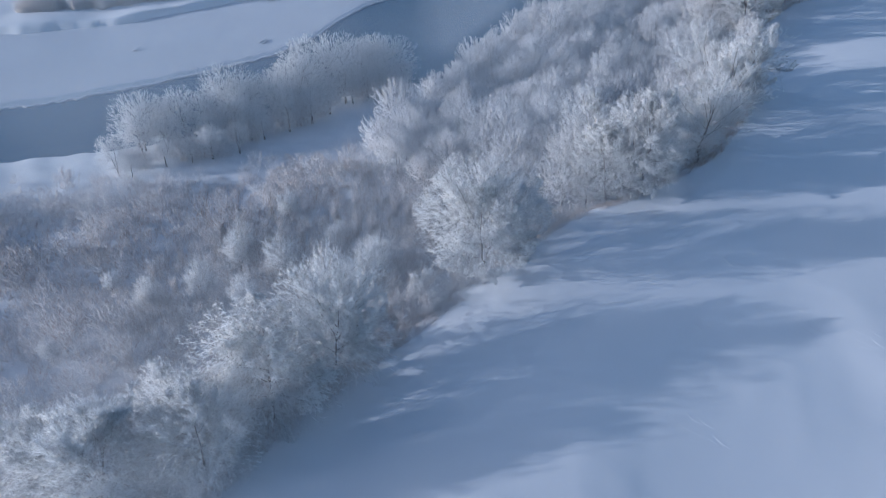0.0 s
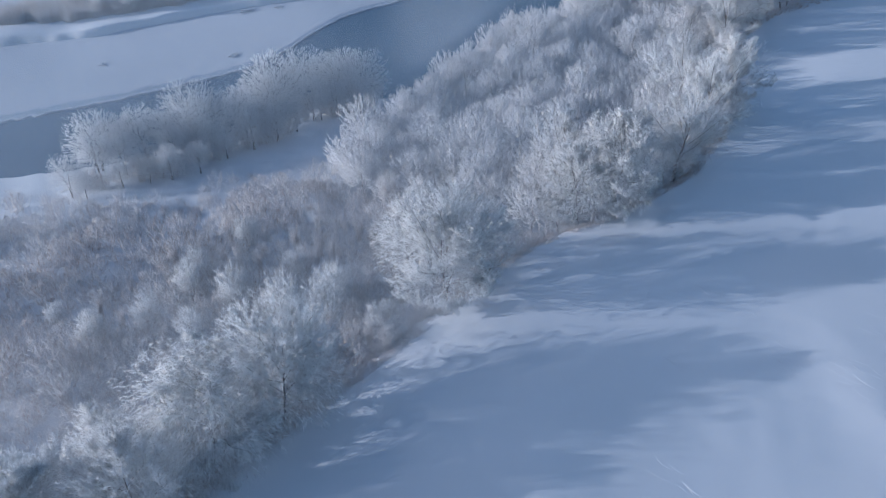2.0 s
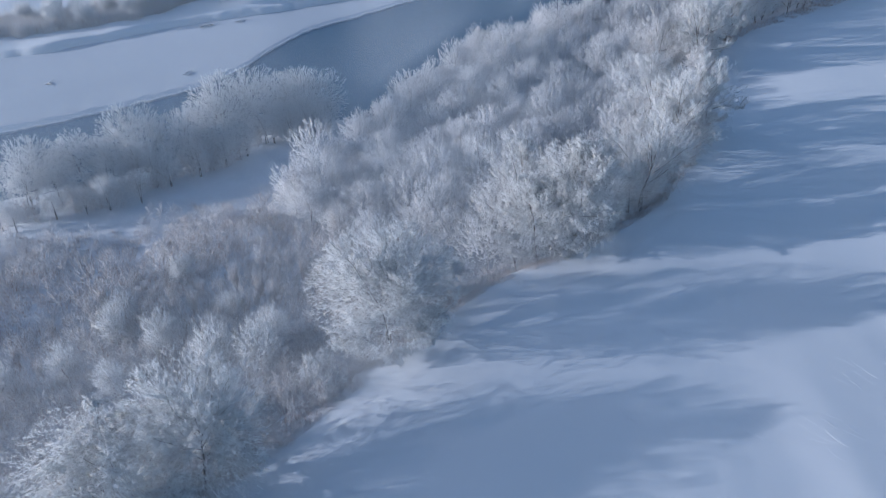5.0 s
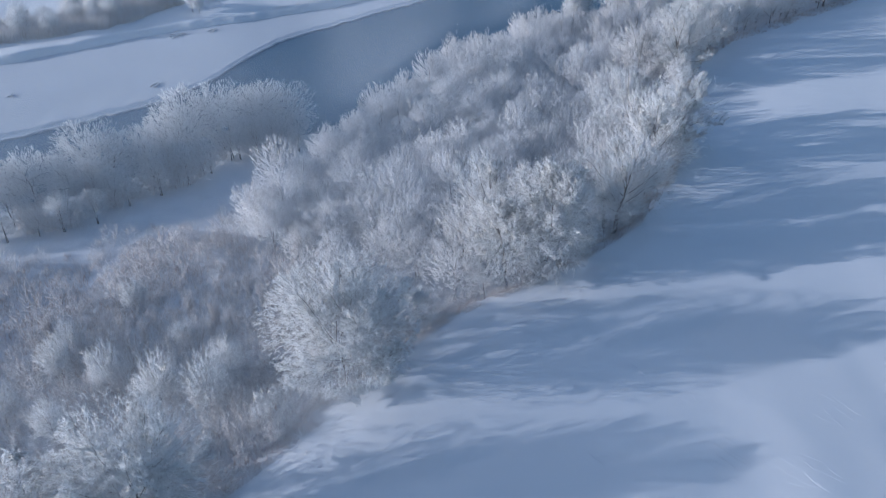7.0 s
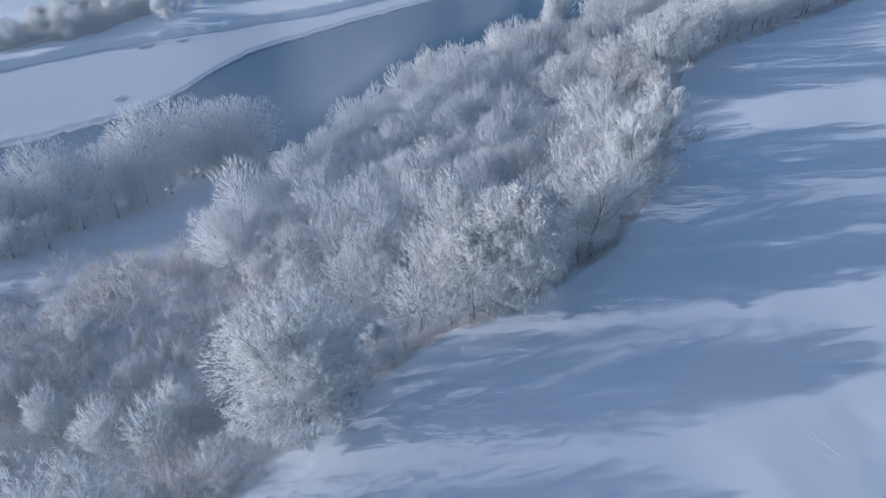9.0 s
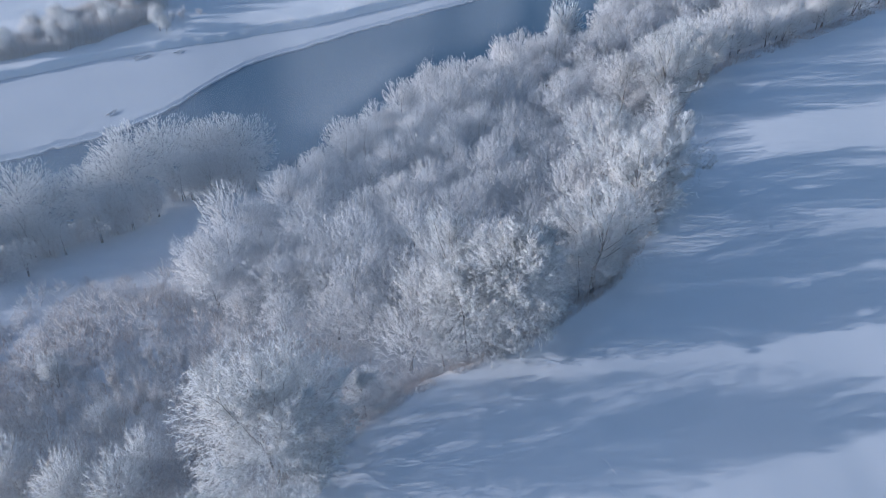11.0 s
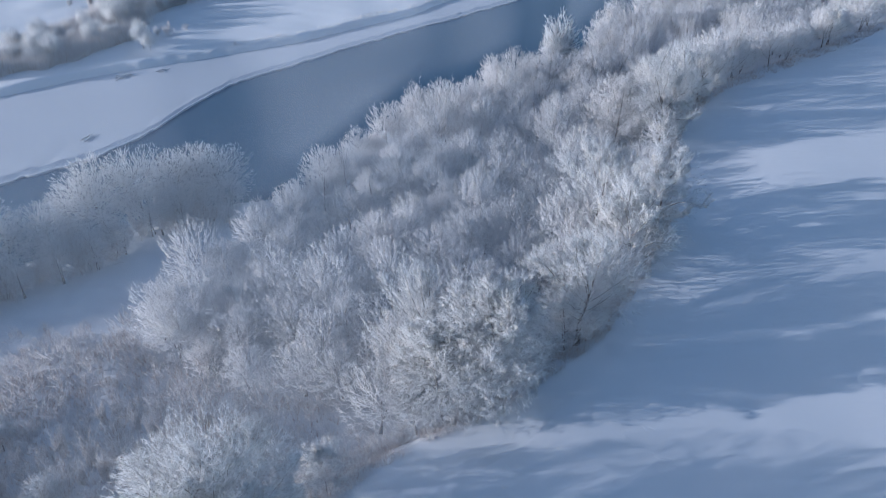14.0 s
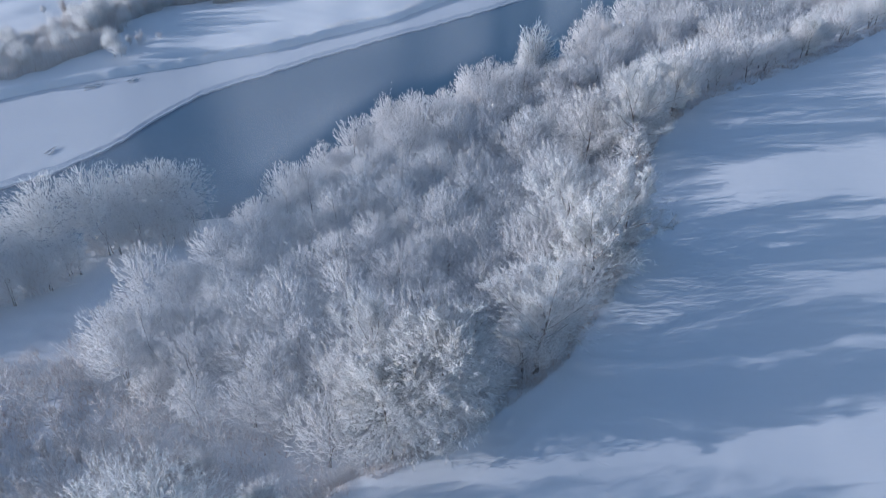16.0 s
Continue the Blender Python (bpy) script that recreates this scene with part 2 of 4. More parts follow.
def to_outline(at, way, shape, lumps):
    """How far it is from places inside a crown to its uneven outline, along ways."""
    cz, wide, rz, turn = shape
    q = (at - [0, 0, cz]) / [wide, wide, rz]
    e = way / [wide, wide, rz]
    A, B, C = (e * e).sum(-1), (q * e).sum(-1), (q * q).sum(-1) - 1
    far = (-B + np.sqrt(np.maximum(B * B - A * C, 0.0))) / A
    tip = q + e * np.maximum(far, 0)[..., None]
    az = np.arctan2(tip[..., 1], tip[..., 0])
    lump = np.sin(az * 3 + turn) * np.cos(tip[..., 2] * 4 + turn * 2) + 0.8 * np.sin(az * 6 + tip[..., 2] * 7 + turn * 3) * np.sin(tip[..., 2] * 8 - az * 4 + turn)
    return np.maximum(far, 0) * (1 + lumps * lump)


def tubes(lines, r0, r1):
    """Three-sided tapering branches along many lines at once, as triangles."""
    n, k, _ = lines.shape
    t = unit(np.gradient(lines, axis=1))
    a = unit(np.cross(t, np.array([0.31, 0.17, 0.93])))
    b = np.cross(t, a)
    r = (np.asarray(r0)[:, None] * (1 - np.linspace(0, 1, k)) + np.asarray(r1)[:, None] * np.linspace(0, 1, k))[..., None]
    v = np.stack([lines + r * (a * math.cos(q * 2.094) + b * math.sin(q * 2.094)) for q in range(3)], 2).reshape(-1, 3)
    i = (np.arange(n)[:, None] * k + np.arange(k - 1)[None]).reshape(-1, 1) * 3
    return v, np.concatenate([np.concatenate([i + [q, (q + 1) % 3, (q + 1) % 3 + 3], i + [q, (q + 1) % 3 + 3, q + 3]]) for q in range(3)])


def branch_out(rng, lines, count, first, angle, lift, curl, reach, shape, lumps, loose=0.4, radial=0.25, points=4):
    """Side branches along many lines at once, in flat sprays to both sides, each ending at the crown's outline at the latest."""
    n, k, _ = lines.shape
    f = first + (1 - first) * (np.arange(count)[None] + rng.uniform(0, 1, (n, count))) / count
    s = f * (k - 1)
    i = np.minimum(s.astype(int), k - 2)
    w = (s - i)[..., None]
    row = np.arange(n)[:, None]
    at = lines[row, i] * (1 - w) + lines[row, i + 1] * w
    way = unit(lines[row, i + 1] - lines[row, i])
    up = unit(np.array([0, 0, 1.0]) + 0.55 * rng.normal(size=(n, 1, 3)))
    side = unit(np.cross(way, np.broadcast_to(up, way.shape))) * np.where(np.arange(count) % 2, 1.0, -1.0)[None, :, None] + loose * rng.normal(size=way.shape)
    side = unit(side - (side * way).sum(-1, keepdims=True) * way)
    turn = radians(angle) * rng.uniform(0.65, 1.25, (n, count, 1))
    out = unit((at - [0, 0, shape[0] * 0.5]) / [shape[1], shape[1], shape[2]])
    d = unit(way * np.cos(turn) + side * np.sin(turn) + np.array([0, 0, lift]) + radial * out)
    ln = reach * rng.uniform(0.6, 1.2, (n, count)) * (1.2 - 0.6 * f)
    ln = np.maximum(np.minimum(ln, to_outline(at, d, shape, lumps) * rng.uniform(0.85, 1.08, (n, count))), 0.3 * reach)
    m = np.linspace(0, 1, points)[None, None, :, None]
    p = at[:, :, None] + d[:, :, None] * (ln[..., None, None] * m) + np.array([0, 0, 1.0]) * (curl * ln[..., None, None] * m * m)
    p = p + np.cumsum(rng.normal(size=p.shape) * 0.045, 2) * ln[..., None, None] * (m > 0)
    return p.reshape(-1, points, 3)


def sprout(rng, base, way, length, count, spread, lift, shape, share, longest, first=0.15, radial=0.3, lumps=0.12):
    """Side shoots along straight parents: count on each, leaning off by spread, lifted by lift, ending at the crown's outline at the latest."""
    n = len(base)
    f = (np.arange(count)[None] + rng.uniform(0, 1, (n, count))) / count * (1 - first) + first
    at = base[:, None] + way[:, None] * (length[:, None] * f)[..., None]
    side = rng.normal(size=(n, count, 3))
    side = unit(side - (side * way[:, None]).sum(-1, keepdims=True) * way[:, None])
    out = unit((at - [0, 0, shape[0] * 0.55]) / [shape[1], shape[1], shape[2]])
    d = unit(way[:, None] * 0.75 + side * spread * rng.uniform(0.5, 1.3, (n, count, 1)) + np.array([0, 0, lift]) + radial * out)
    room = to_outline(at, d, shape, lumps)
    ln = np.minimum(room * rng.uniform(0.75, 1.02, (n, count)), longest * rng.uniform(0.55, 1.2, (n, count)) * (1.15 - 0.5 * f))
    ln = np.maximum(ln, share * longest)
    return at.reshape(-1, 3), d.reshape(-1, 3), ln.ravel()


def rimed_shoots(rng, shape, count, length, sides, lift, shell=0.5, lumps=0.12, rime=0.03, floor=-0.75, stray=0.3):
    """Sprays of rimed shoots that fill a crown, thickest towards its outline: each a main shoot with side shoots near its tip."""
    cz, wide, rz, _ = shape
    d = unit(rng.normal(size=(count * 2, 3)))
    d = d[d[:, 2] > floor][:count]
    n = len(d)
    centre = np.tile(np.array([[0.0, 0.0, cz]]), (n, 1))
    edge = to_outline(centre, d, shape, lumps)
    depth = 1 - shell * rng.uniform(0, 1, n) ** 1.6
    ln = length * rng.uniform(0.6, 1.25, n)
    way = unit(d * [1, 1, 0.8] + [0, 0, lift] + rng.normal(size=(n, 3)) * stray)
    tip = centre + d * (edge * depth)[:, None]
    base = tip - way * ln[:, None]
    out = [needles(base, way, ln, np.full(n, rime * 1.1))]
    f = rng.uniform(0.25, 0.85, (n, sides))
    at = base[:, None] + way[:, None] * (ln[:, None] * f)[..., None]
    w = unit(way[:, None] * 0.8 + unit(rng.normal(size=(n, sides, 3))) * 0.85 + np.array([0, 0, lift * 0.5]))
    sl = (ln[:, None] * rng.uniform(0.3, 0.6, (n, sides)))
    out.append(needles(at.reshape(-1, 3), w.reshape(-1, 3), sl.ravel(), rime * rng.uniform(0.75, 1.15, n * sides)))
    return out


def grow(seed, tall, wide, limbs=16, stem=0.55, low=0.1, n2=9, n3=12, n4=9, l2=0.42, l3=0.19, l4=0.42, lift=0.1, curl=0.12, stems=1, rime=0.024,
         thick=0.014, steep=0.0, lumps=0.14, angle=48, loose=0.4, fill=1500, shoot=0.55):
    """A bare rimed tree: returns the trunk's tubes, each limb's tube with its side branches, and the twigs. wide: the crown's radius; stem:
    how high the trunk goes; low: where the limbs begin; curl: below 0 lets the twigs hang; n2, n3, n4: branches on each limb, branch and twig."""
    rng = np.random.default_rng(seed)
    trunk, boughs, lines, girth = [], [], [], []
    cz, rz = tall * (0.5 + low * 0.5), tall * (0.5 - low * 0.5)
    shape = (cz, wide, rz, seed * 1.3)
    for s in range(stems):
        lean = rng.normal(size=2) * (0.05 if stems == 1 else 0.16) * tall * stem
        k = np.linspace(0, 1, 7)
        wob = np.cumsum(rng.normal(size=(7, 2)) * 0.02 * tall * stem, 0) * k[:, None]
        off = rng.normal(size=2) * (0 if stems == 1 else 0.05 * wide)
        pts = np.column_stack([off[0] + lean[0] * k ** 1.4 + wob[:, 0], off[1] + lean[1] * k ** 1.4 + wob[:, 1], -0.35 + k * (tall * stem + 0.35)])
        rad = tall * thick / stems ** 0.5 * (1 - 0.72 * k)
        rad[0] *= 1.35
        trunk.append(tube(pts, rad, 8 if tall > 7 else 5))
        per = max(2, limbs // stems)
        for i in range(per):
            g = (i + rng.uniform(0.2, 0.8)) / per
            h = min((low + 0.04) / stem + (1 - low / stem) * g, 0.98)
            at = np.array([np.interp(h, k, pts[:, j]) for j in range(3)])
            az = i * 2.4 + seed + s * 1.7 + rng.normal() * 0.3
            el = radians(min(84, 10 + steep + 66 * g ** 1.2 + rng.normal() * 7))
            way = np.array([math.cos(az) * math.cos(el), math.sin(az) * math.cos(el), math.sin(el)])
            reach = max(0.12 * tall, float(to_outline(at[None], way[None], shape, lumps)[0])) * rng.uniform(0.72, 0.9)
            m = np.linspace(0, 1, 6)
            bend = np.cumsum(rng.normal(size=(6, 3)) * 0.045 * reach, 0) * m[:, None]
            lines.append(at + way * (reach * m)[:, None] + bend + np.array([0, 0, 1]) * (reach * (0.04 + curl * 0.4) * m ** 2)[:, None])
            girth.append(np.interp(h, k, rad) * rng.uniform(0.42, 0.6))
    lines, girth = np.array(lines), np.array(girth)
    second = branch_out(rng, lines, n2, 0.16, angle, lift, curl, l2 * wide, shape, lumps, loose, 0.3, 5)
    for j, (line, r) in enumerate(zip(lines, girth)):
        own = second[j * n2:(j + 1) * n2]
        v, f = tube(line, r * (1 - 0.78 * np.linspace(0, 1, 6)) + 0.01, 5 if tall > 7 else 3)
        tri = np.concatenate([f[:, [0, 1, 2]], f[:, [0, 2, 3]]])
        boughs.append(joined([(v, tri), tubes(own, np.full(n2, max(0.014, r * 0.34)), np.full(n2, 0.010))]))
    third = branch_out(rng, np.concatenate([second, lines[:, [2, 3, 4, 5]][:, [0, 1, 1, 2, 3]]]), n3, 0.12, angle, lift, curl, l3 * wide, shape, lumps, loose, 0.2, 3)
    pieces = [tubes(third, np.full(len(third), rime * 0.8), np.full(len(third), rime * 0.4))]
    fine = branch_out(rng, third, n4, 0.1, angle + 4, lift, curl, l4, shape, lumps, loose + 0.25, 0.15, 2)
    d = fine[:, 1] - fine[:, 0]
    pieces.append(needles(fine[:, 0], d, np.linalg.norm(d, axis=1), rime * rng.uniform(0.75, 1.25, len(fine))))
    if fill:
        pieces += rimed_shoots(rng, shape, fill, shoot, 4, lift * 0.5 + curl, 0.6, lumps, rime * 0.85, -0.8, 0.35)
    return trunk, boughs, joined(pieces)


def thicket(seed, tall, wide, limbs=9, stem=0.55, low=0.12, n2=5, n3=7, n4=8, lift=0.12, stems=1, rime=0.024, thick=0.017, steep=0.0, lumps=0.12, l4=0.5, fill=0, shoot=0.8, sides=3, shell=0.5, hang=None, stray=0.3):
    """A bushy rimed tree of the wood, full of upright shoots: returns the trunk's and each limb's tubes and the twigs. wide: the crown's radius; stem: how high the trunk
    goes; low: where the limbs begin; lift: below 0 lets the twigs hang; n2, n3, n4: shoots on each limb's piece, branch and twig."""
    rng = np.random.default_rng(seed)
    trunk, boughs, L1 = [], [], []
    cz, rz = tall * (0.5 + low * 0.5), tall * (0.5 - low * 0.5)
    shape = (cz, wide, rz, seed * 1.3)
    for s in range(stems):
        lean = rng.normal(size=2) * (0.05 if stems == 1 else 0.16) * tall * stem
        k = np.linspace(0, 1, 7)
        wob = np.cumsum(rng.normal(size=(7, 2)) * 0.02 * tall * stem, 0) * k[:, None]
        off = rng.normal(size=2) * (0 if stems == 1 else 0.05 * wide)
        pts = np.column_stack([off[0] + lean[0] * k ** 1.4 + wob[:, 0], off[1] + lean[1] * k ** 1.4 + wob[:, 1], -0.35 + k * (tall * stem + 0.35)])
        r0 = tall * thick / stems ** 0.5
        rad = r0 * (1 - 0.72 * k)
        rad[0] *= 1.35
        trunk.append(tube(pts, rad, 8 if tall > 7 else 5))
        per = max(2, limbs // stems)
        for i in range(per):
            g = (i + rng.uniform(0.2, 0.8)) / per
            h = min((low + 0.04) / stem + (1 - low / stem) * g, 0.98)
            at = np.array([np.interp(h, k, pts[:, j]) for j in range(3)])
            az = i * 2.4 + seed + s * 1.7 + rng.normal() * 0.3
            el = radians(min(82, 12 + steep + 62 * g ** 1.2 + rng.normal() * 7))
            way = np.array([math.cos(az) * math.cos(el), math.sin(az) * math.cos(el), math.sin(el)])
            reach = max(0.12 * tall, float(to_outline(at[None], way[None], shape, lumps)[0])) * rng.uniform(0.62, 0.84)
            m = np.linspace(0, 1, 6)
            bend = np.cumsum(rng.normal(size=(6, 3)) * 0.045 * reach, 0) * m[:, None]
            bp = at + way * (reach * m)[:, None] + bend + np.array([0, 0, 1]) * (reach * (0.06 + lift * 0.4) * m ** 2)[:, None]
            br = np.interp(h, k, rad) * rng.uniform(0.42, 0.6)
            boughs.append(tube(bp, br * (1 - 0.78 * m) + 0.008, 5 if tall > 7 else 3))
            for a, b in zip(bp[:-1], bp[1:]):
                L1.append((a, b - a))
    base = np.array([a for a, _ in L1])
    d = np.array([b for _, b in L1])
    ln = np.linalg.norm(d, axis=1)
    way = d / ln[:, None]
    b2, w2, l2 = sprout(rng, base, way, ln, n2, 0.95, lift, shape, 0.3, 0.42 * wide, 0.0, 0.35, lumps)
    b3, w3, l3 = sprout(rng, b2, w2, l2, n3, 0.85, lift, shape, 0.35, 0.24 * wide, 0.1, 0.3, lumps)
    pieces = [needles(b2, w2, l2, np.full(len(b2), rime * 1.25)), needles(b3, w3, l3, np.full(len(b3), rime * 1.1))]
    if n4:
        b4, w4, l4 = sprout(rng, b3, w3, l3, n4, 0.8, lift * 1.2, shape, 0.5, l4, 0.1, 0.25, lumps)
        pieces.append(needles(b4, w4, l4, rime * rng.uniform(0.7, 1.15, len(b4))))
    if fill:
        pieces += rimed_shoots(rng, shape, fill, shoot, sides, lift if hang is None else hang, shell, lumps, rime, -0.75, stray)
    cut = lambda vf: (vf[0], np.concatenate([vf[1][:, [0, 1, 2]], vf[1][:, [0, 2, 3]]]))
    return trunk, [cut(b) for b in boughs], joined(pieces)


def willow(seed, tall, wide, stems=40, sides=9, rime=0.022):
    """A fan of upright stems from one stool, each with short rimed side shoots."""
    rng = np.random.default_rng(seed)
    az, lean = rng.uniform(0, 6.283, stems), np.abs(rng.normal(size=stems)) * 0.75 * wide / tall
    way = unit(np.column_stack([np.cos(az) * lean, np.sin(az) * lean, np.ones(stems)]))
    base = np.column_stack([rng.normal(size=(stems, 2)) * 0.16 * wide, np.full(stems, -0.1)])
    ln = tall * rng.uniform(0.55, 1.05, stems) * (1.05 - 0.25 * np.minimum(lean, 1))
    canes = needles(base, way, ln, np.full(stems, rime * 0.9))
    f = rng.uniform(0.3, 0.97, (stems, sides))
    at = base[:, None] + way[:, None] * (ln[:, None] * f)[..., None]
    w = unit(way[:, None] * 0.9 + unit(rng.normal(size=(stems, sides, 3))) * 0.75 + np.array([0, 0, 0.25]))
    sl = tall * 0.2 * rng.uniform(0.5, 1.3, (stems, sides)) * (1.2 - 0.7 * f)
    return canes, needles(at.reshape(-1, 3), w.reshape(-1, 3), sl.ravel(), rime * rng.uniform(0.8, 1.2, stems * sides))


def bush(seed, tall, wide, rime=0.024):
    """A domed bush of many upright rimed shoots over a few stems."""
    rng = np.random.default_rng(seed)
    shape = (tall * 0.42, wide, tall * 0.58, seed * 1.7)
    canes = willow(seed + 50, tall * 0.8, wide * 0.8, 16, 1, rime)[0]
    return canes, joined(rimed_shoots(rng, shape, 76, 0.3 * tall, 4, 0.9, 0.65, 0.18, rime, -0.35))


def shrub(label, seed, tall, wide, domed):
    canes, shoots = bush(seed, tall, wide) if domed else willow(seed, tall, wide)
    ob = tagged(new("willow_shrub"), label, "shrub", "shrubs of the marsh")
    part("stem", mesh_from("stem", *canes, FROST_SHRUB), ob)
    part("crown", mesh_from("crown", *shoots, FROST_SHRUB), ob, "side shoots white with hoar frost")
    return ob


def tree(name, label, category, group, material, bark, split=False, **kw):
    """A rimed tree with its trunk, limbs and crown, at the origin."""
    trunk, boughs, twigs = grow(**kw) if split else thicket(**kw)
    ob = tagged(new(name), label, category, group)
    stems = [(v, np.concatenate([f[:, [0, 1, 2]], f[:, [0, 2, 3]]])) for v, f in trunk]
    part("trunk", mesh_from("trunk", *joined(stems if split else stems + boughs), bark, True), ob)
    if split:
        for b in boughs:
            part("limb", mesh_from("limb", *b, bark, True), ob)
    part("crown", mesh_from("crown", *twigs, material), ob, "fine twigs thick with hoar frost")
    return ob


def set_down(ob, x, y, turn, size=1.0, sink=0.0):
    ob.matrix_basis = pose(x, y, float(height(x, y)) - sink, 0, 0, turn) @ Matrix.Diagonal((size, size, size, 1))
    return ob


def scatter(rng, inside, box, gap, most):
    """Places at least gap apart for which inside(x, y) holds."""
    cell, kept = {}, []
    for _ in range(most * 40):
        if len(kept) >= most:
            break
        x, y = rng.uniform(box[0], box[1]), rng.uniform(box[2], box[3])
        if not inside(x, y):
            continue
        i, j = int(x // gap), int(y // gap)
        if any((x - a) ** 2 + (y - b) ** 2 < gap * gap for u in (-1, 0, 1) for v in (-1, 0, 1) for a, b in cell.get((i + u, j + v), ())):
            continue
        cell.setdefault((i, j), []).append((x, y))
        kept.append((x, y))
    return kept


# ---- the ground, the river and its ice ----
def outward(a, b, step):
    """Coordinates at even steps between a and b, then ever wider out to the horizon."""
    far = np.cumsum(np.geomspace(2, 700, 18))
    return np.concatenate([a[0] - far[::-1], *[np.arange(p, q, s) for p, q, s in zip(a, b, step)], [b[-1]], b[-1] + far])


gx = outward((-85, -28, 62), (-28, 62, 130), (1.0, 0.45, 1.0))
gy = outward((15, 34, 102), (34, 102, 240), (1.0, 0.45, 1.0))
ground = new("ground", mesh_from("ground", *grid(gx, gy, height), SNOW, True))
tagged(ground, "wind-smoothed snow over a sloping field and marsh", "ground", kind="structure")

wx = np.concatenate([[-690, -300, -150], np.arange(-90, 150, 4.0), [200, 400, 880]])
wv = np.concatenate([np.column_stack([wx, f(wx) + o, np.full(len(wx), -0.12)]) for f, o in ((near_bank, -3.0), (ice_edge, 2.5))])
wi = np.arange(len(wx) - 1)
water = new("river_water", mesh_from("river_water", wv, np.stack([wi, wi + 1, wi + 1 + len(wx), wi + len(wx)], -1), water_material()))
tagged(water, "open dark grey river water, calm and steaming", "river", kind="structure")


def ice_sheet():
    """Snow-covered shelf ice with a ragged, slightly raised rim along the open water."""
    xs = np.concatenate([[-690, -300, -150], np.arange(-92, 130, 0.4), [180, 400, 880]])
    rag = -0.9 + 0.45 * ripple(xs, xs * 0, 9, 31) + 0.75 * np.abs(ripple(xs, xs * 0, 4.2, 32)) + 0.55 * np.abs(ripple(xs, xs * 0, 1.9, 33))
    rim = ice_edge(xs) + rag
    wide = far_bank(xs) + 2.5 - rim
    rows = []
    for off, z in ((0.0, -0.3), (0.0, 0.02), (0.25, 0.12), (0.6, 0.03), (1.6, -0.02), (2.6, 0.10), (3.4, 0.06)):
        rows.append(np.column_stack([xs, rim + off, z + 0.04 * ripple(xs, xs * 0 + off * 3, 3, 35) * (off > 0)]))
    for g in np.linspace(0.12, 1, 14):
        y = rim + 3.4 + (wide - 3.4) * g
        rows.append(np.column_stack([xs, y, 0.08 + 0.05 * ripple(xs, y, 18, 36) + 0.02 * ripple(xs, y, 5, 37)]))
    n = len(xs)
    i = (np.arange(len(rows) - 1)[:, None] * n + np.arange(n - 1)[None]).ravel()
    me = mesh_from("river_ice", np.concatenate(rows), np.stack([i, i + 1, i + n + 1, i + n], -1), ICE_SNOW, True)
    me.materials.append(GREY_ICE)
    me.polygons.foreach_set("material_index", np.where((i // n >= 3) & (i // n <= 4), 1, 0).astype(np.int32))
    me.update()
    return me


ice = tagged(new("river_ice", ice_sheet()), "snow-covered shelf ice with a ragged rim along open water", "ice", kind="structure")

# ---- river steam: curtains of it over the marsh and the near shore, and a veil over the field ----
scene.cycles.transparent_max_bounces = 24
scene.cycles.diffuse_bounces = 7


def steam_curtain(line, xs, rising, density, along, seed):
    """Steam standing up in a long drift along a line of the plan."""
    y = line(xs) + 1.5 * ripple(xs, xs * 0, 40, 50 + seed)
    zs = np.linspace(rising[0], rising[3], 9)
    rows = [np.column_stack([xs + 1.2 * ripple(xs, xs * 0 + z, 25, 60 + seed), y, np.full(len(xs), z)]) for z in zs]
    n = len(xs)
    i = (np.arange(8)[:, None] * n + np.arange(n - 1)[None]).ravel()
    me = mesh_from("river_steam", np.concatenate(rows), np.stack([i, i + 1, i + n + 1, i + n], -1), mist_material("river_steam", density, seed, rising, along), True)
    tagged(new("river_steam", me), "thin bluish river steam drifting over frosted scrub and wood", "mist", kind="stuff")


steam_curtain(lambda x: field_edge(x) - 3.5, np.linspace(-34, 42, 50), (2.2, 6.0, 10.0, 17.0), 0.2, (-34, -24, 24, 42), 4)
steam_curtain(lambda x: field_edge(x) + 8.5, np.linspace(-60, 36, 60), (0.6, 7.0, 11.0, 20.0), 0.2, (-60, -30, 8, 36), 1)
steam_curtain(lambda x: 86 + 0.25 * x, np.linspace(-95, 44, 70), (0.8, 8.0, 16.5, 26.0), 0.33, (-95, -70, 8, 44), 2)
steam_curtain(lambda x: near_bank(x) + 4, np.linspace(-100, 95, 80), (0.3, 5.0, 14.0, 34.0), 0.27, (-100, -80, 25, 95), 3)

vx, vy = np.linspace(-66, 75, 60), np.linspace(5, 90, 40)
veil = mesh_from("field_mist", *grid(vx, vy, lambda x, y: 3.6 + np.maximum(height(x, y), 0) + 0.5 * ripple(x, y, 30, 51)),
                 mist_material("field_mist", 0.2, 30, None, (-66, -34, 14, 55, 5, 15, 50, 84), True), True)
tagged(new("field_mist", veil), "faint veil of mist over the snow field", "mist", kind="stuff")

# ---- the large trees along the field's edge ----
ROW = "large trees along the field edge"
big = dict(category="tree", group=ROW, split=True)


def edge_tree(x, y, turn, label, material=FROST, bark=BARK, **kw):
    ob = tree("frosted_tree", label, material=material, bark=bark, **big, **kw)
    return set_down(ob, x, y, turn)


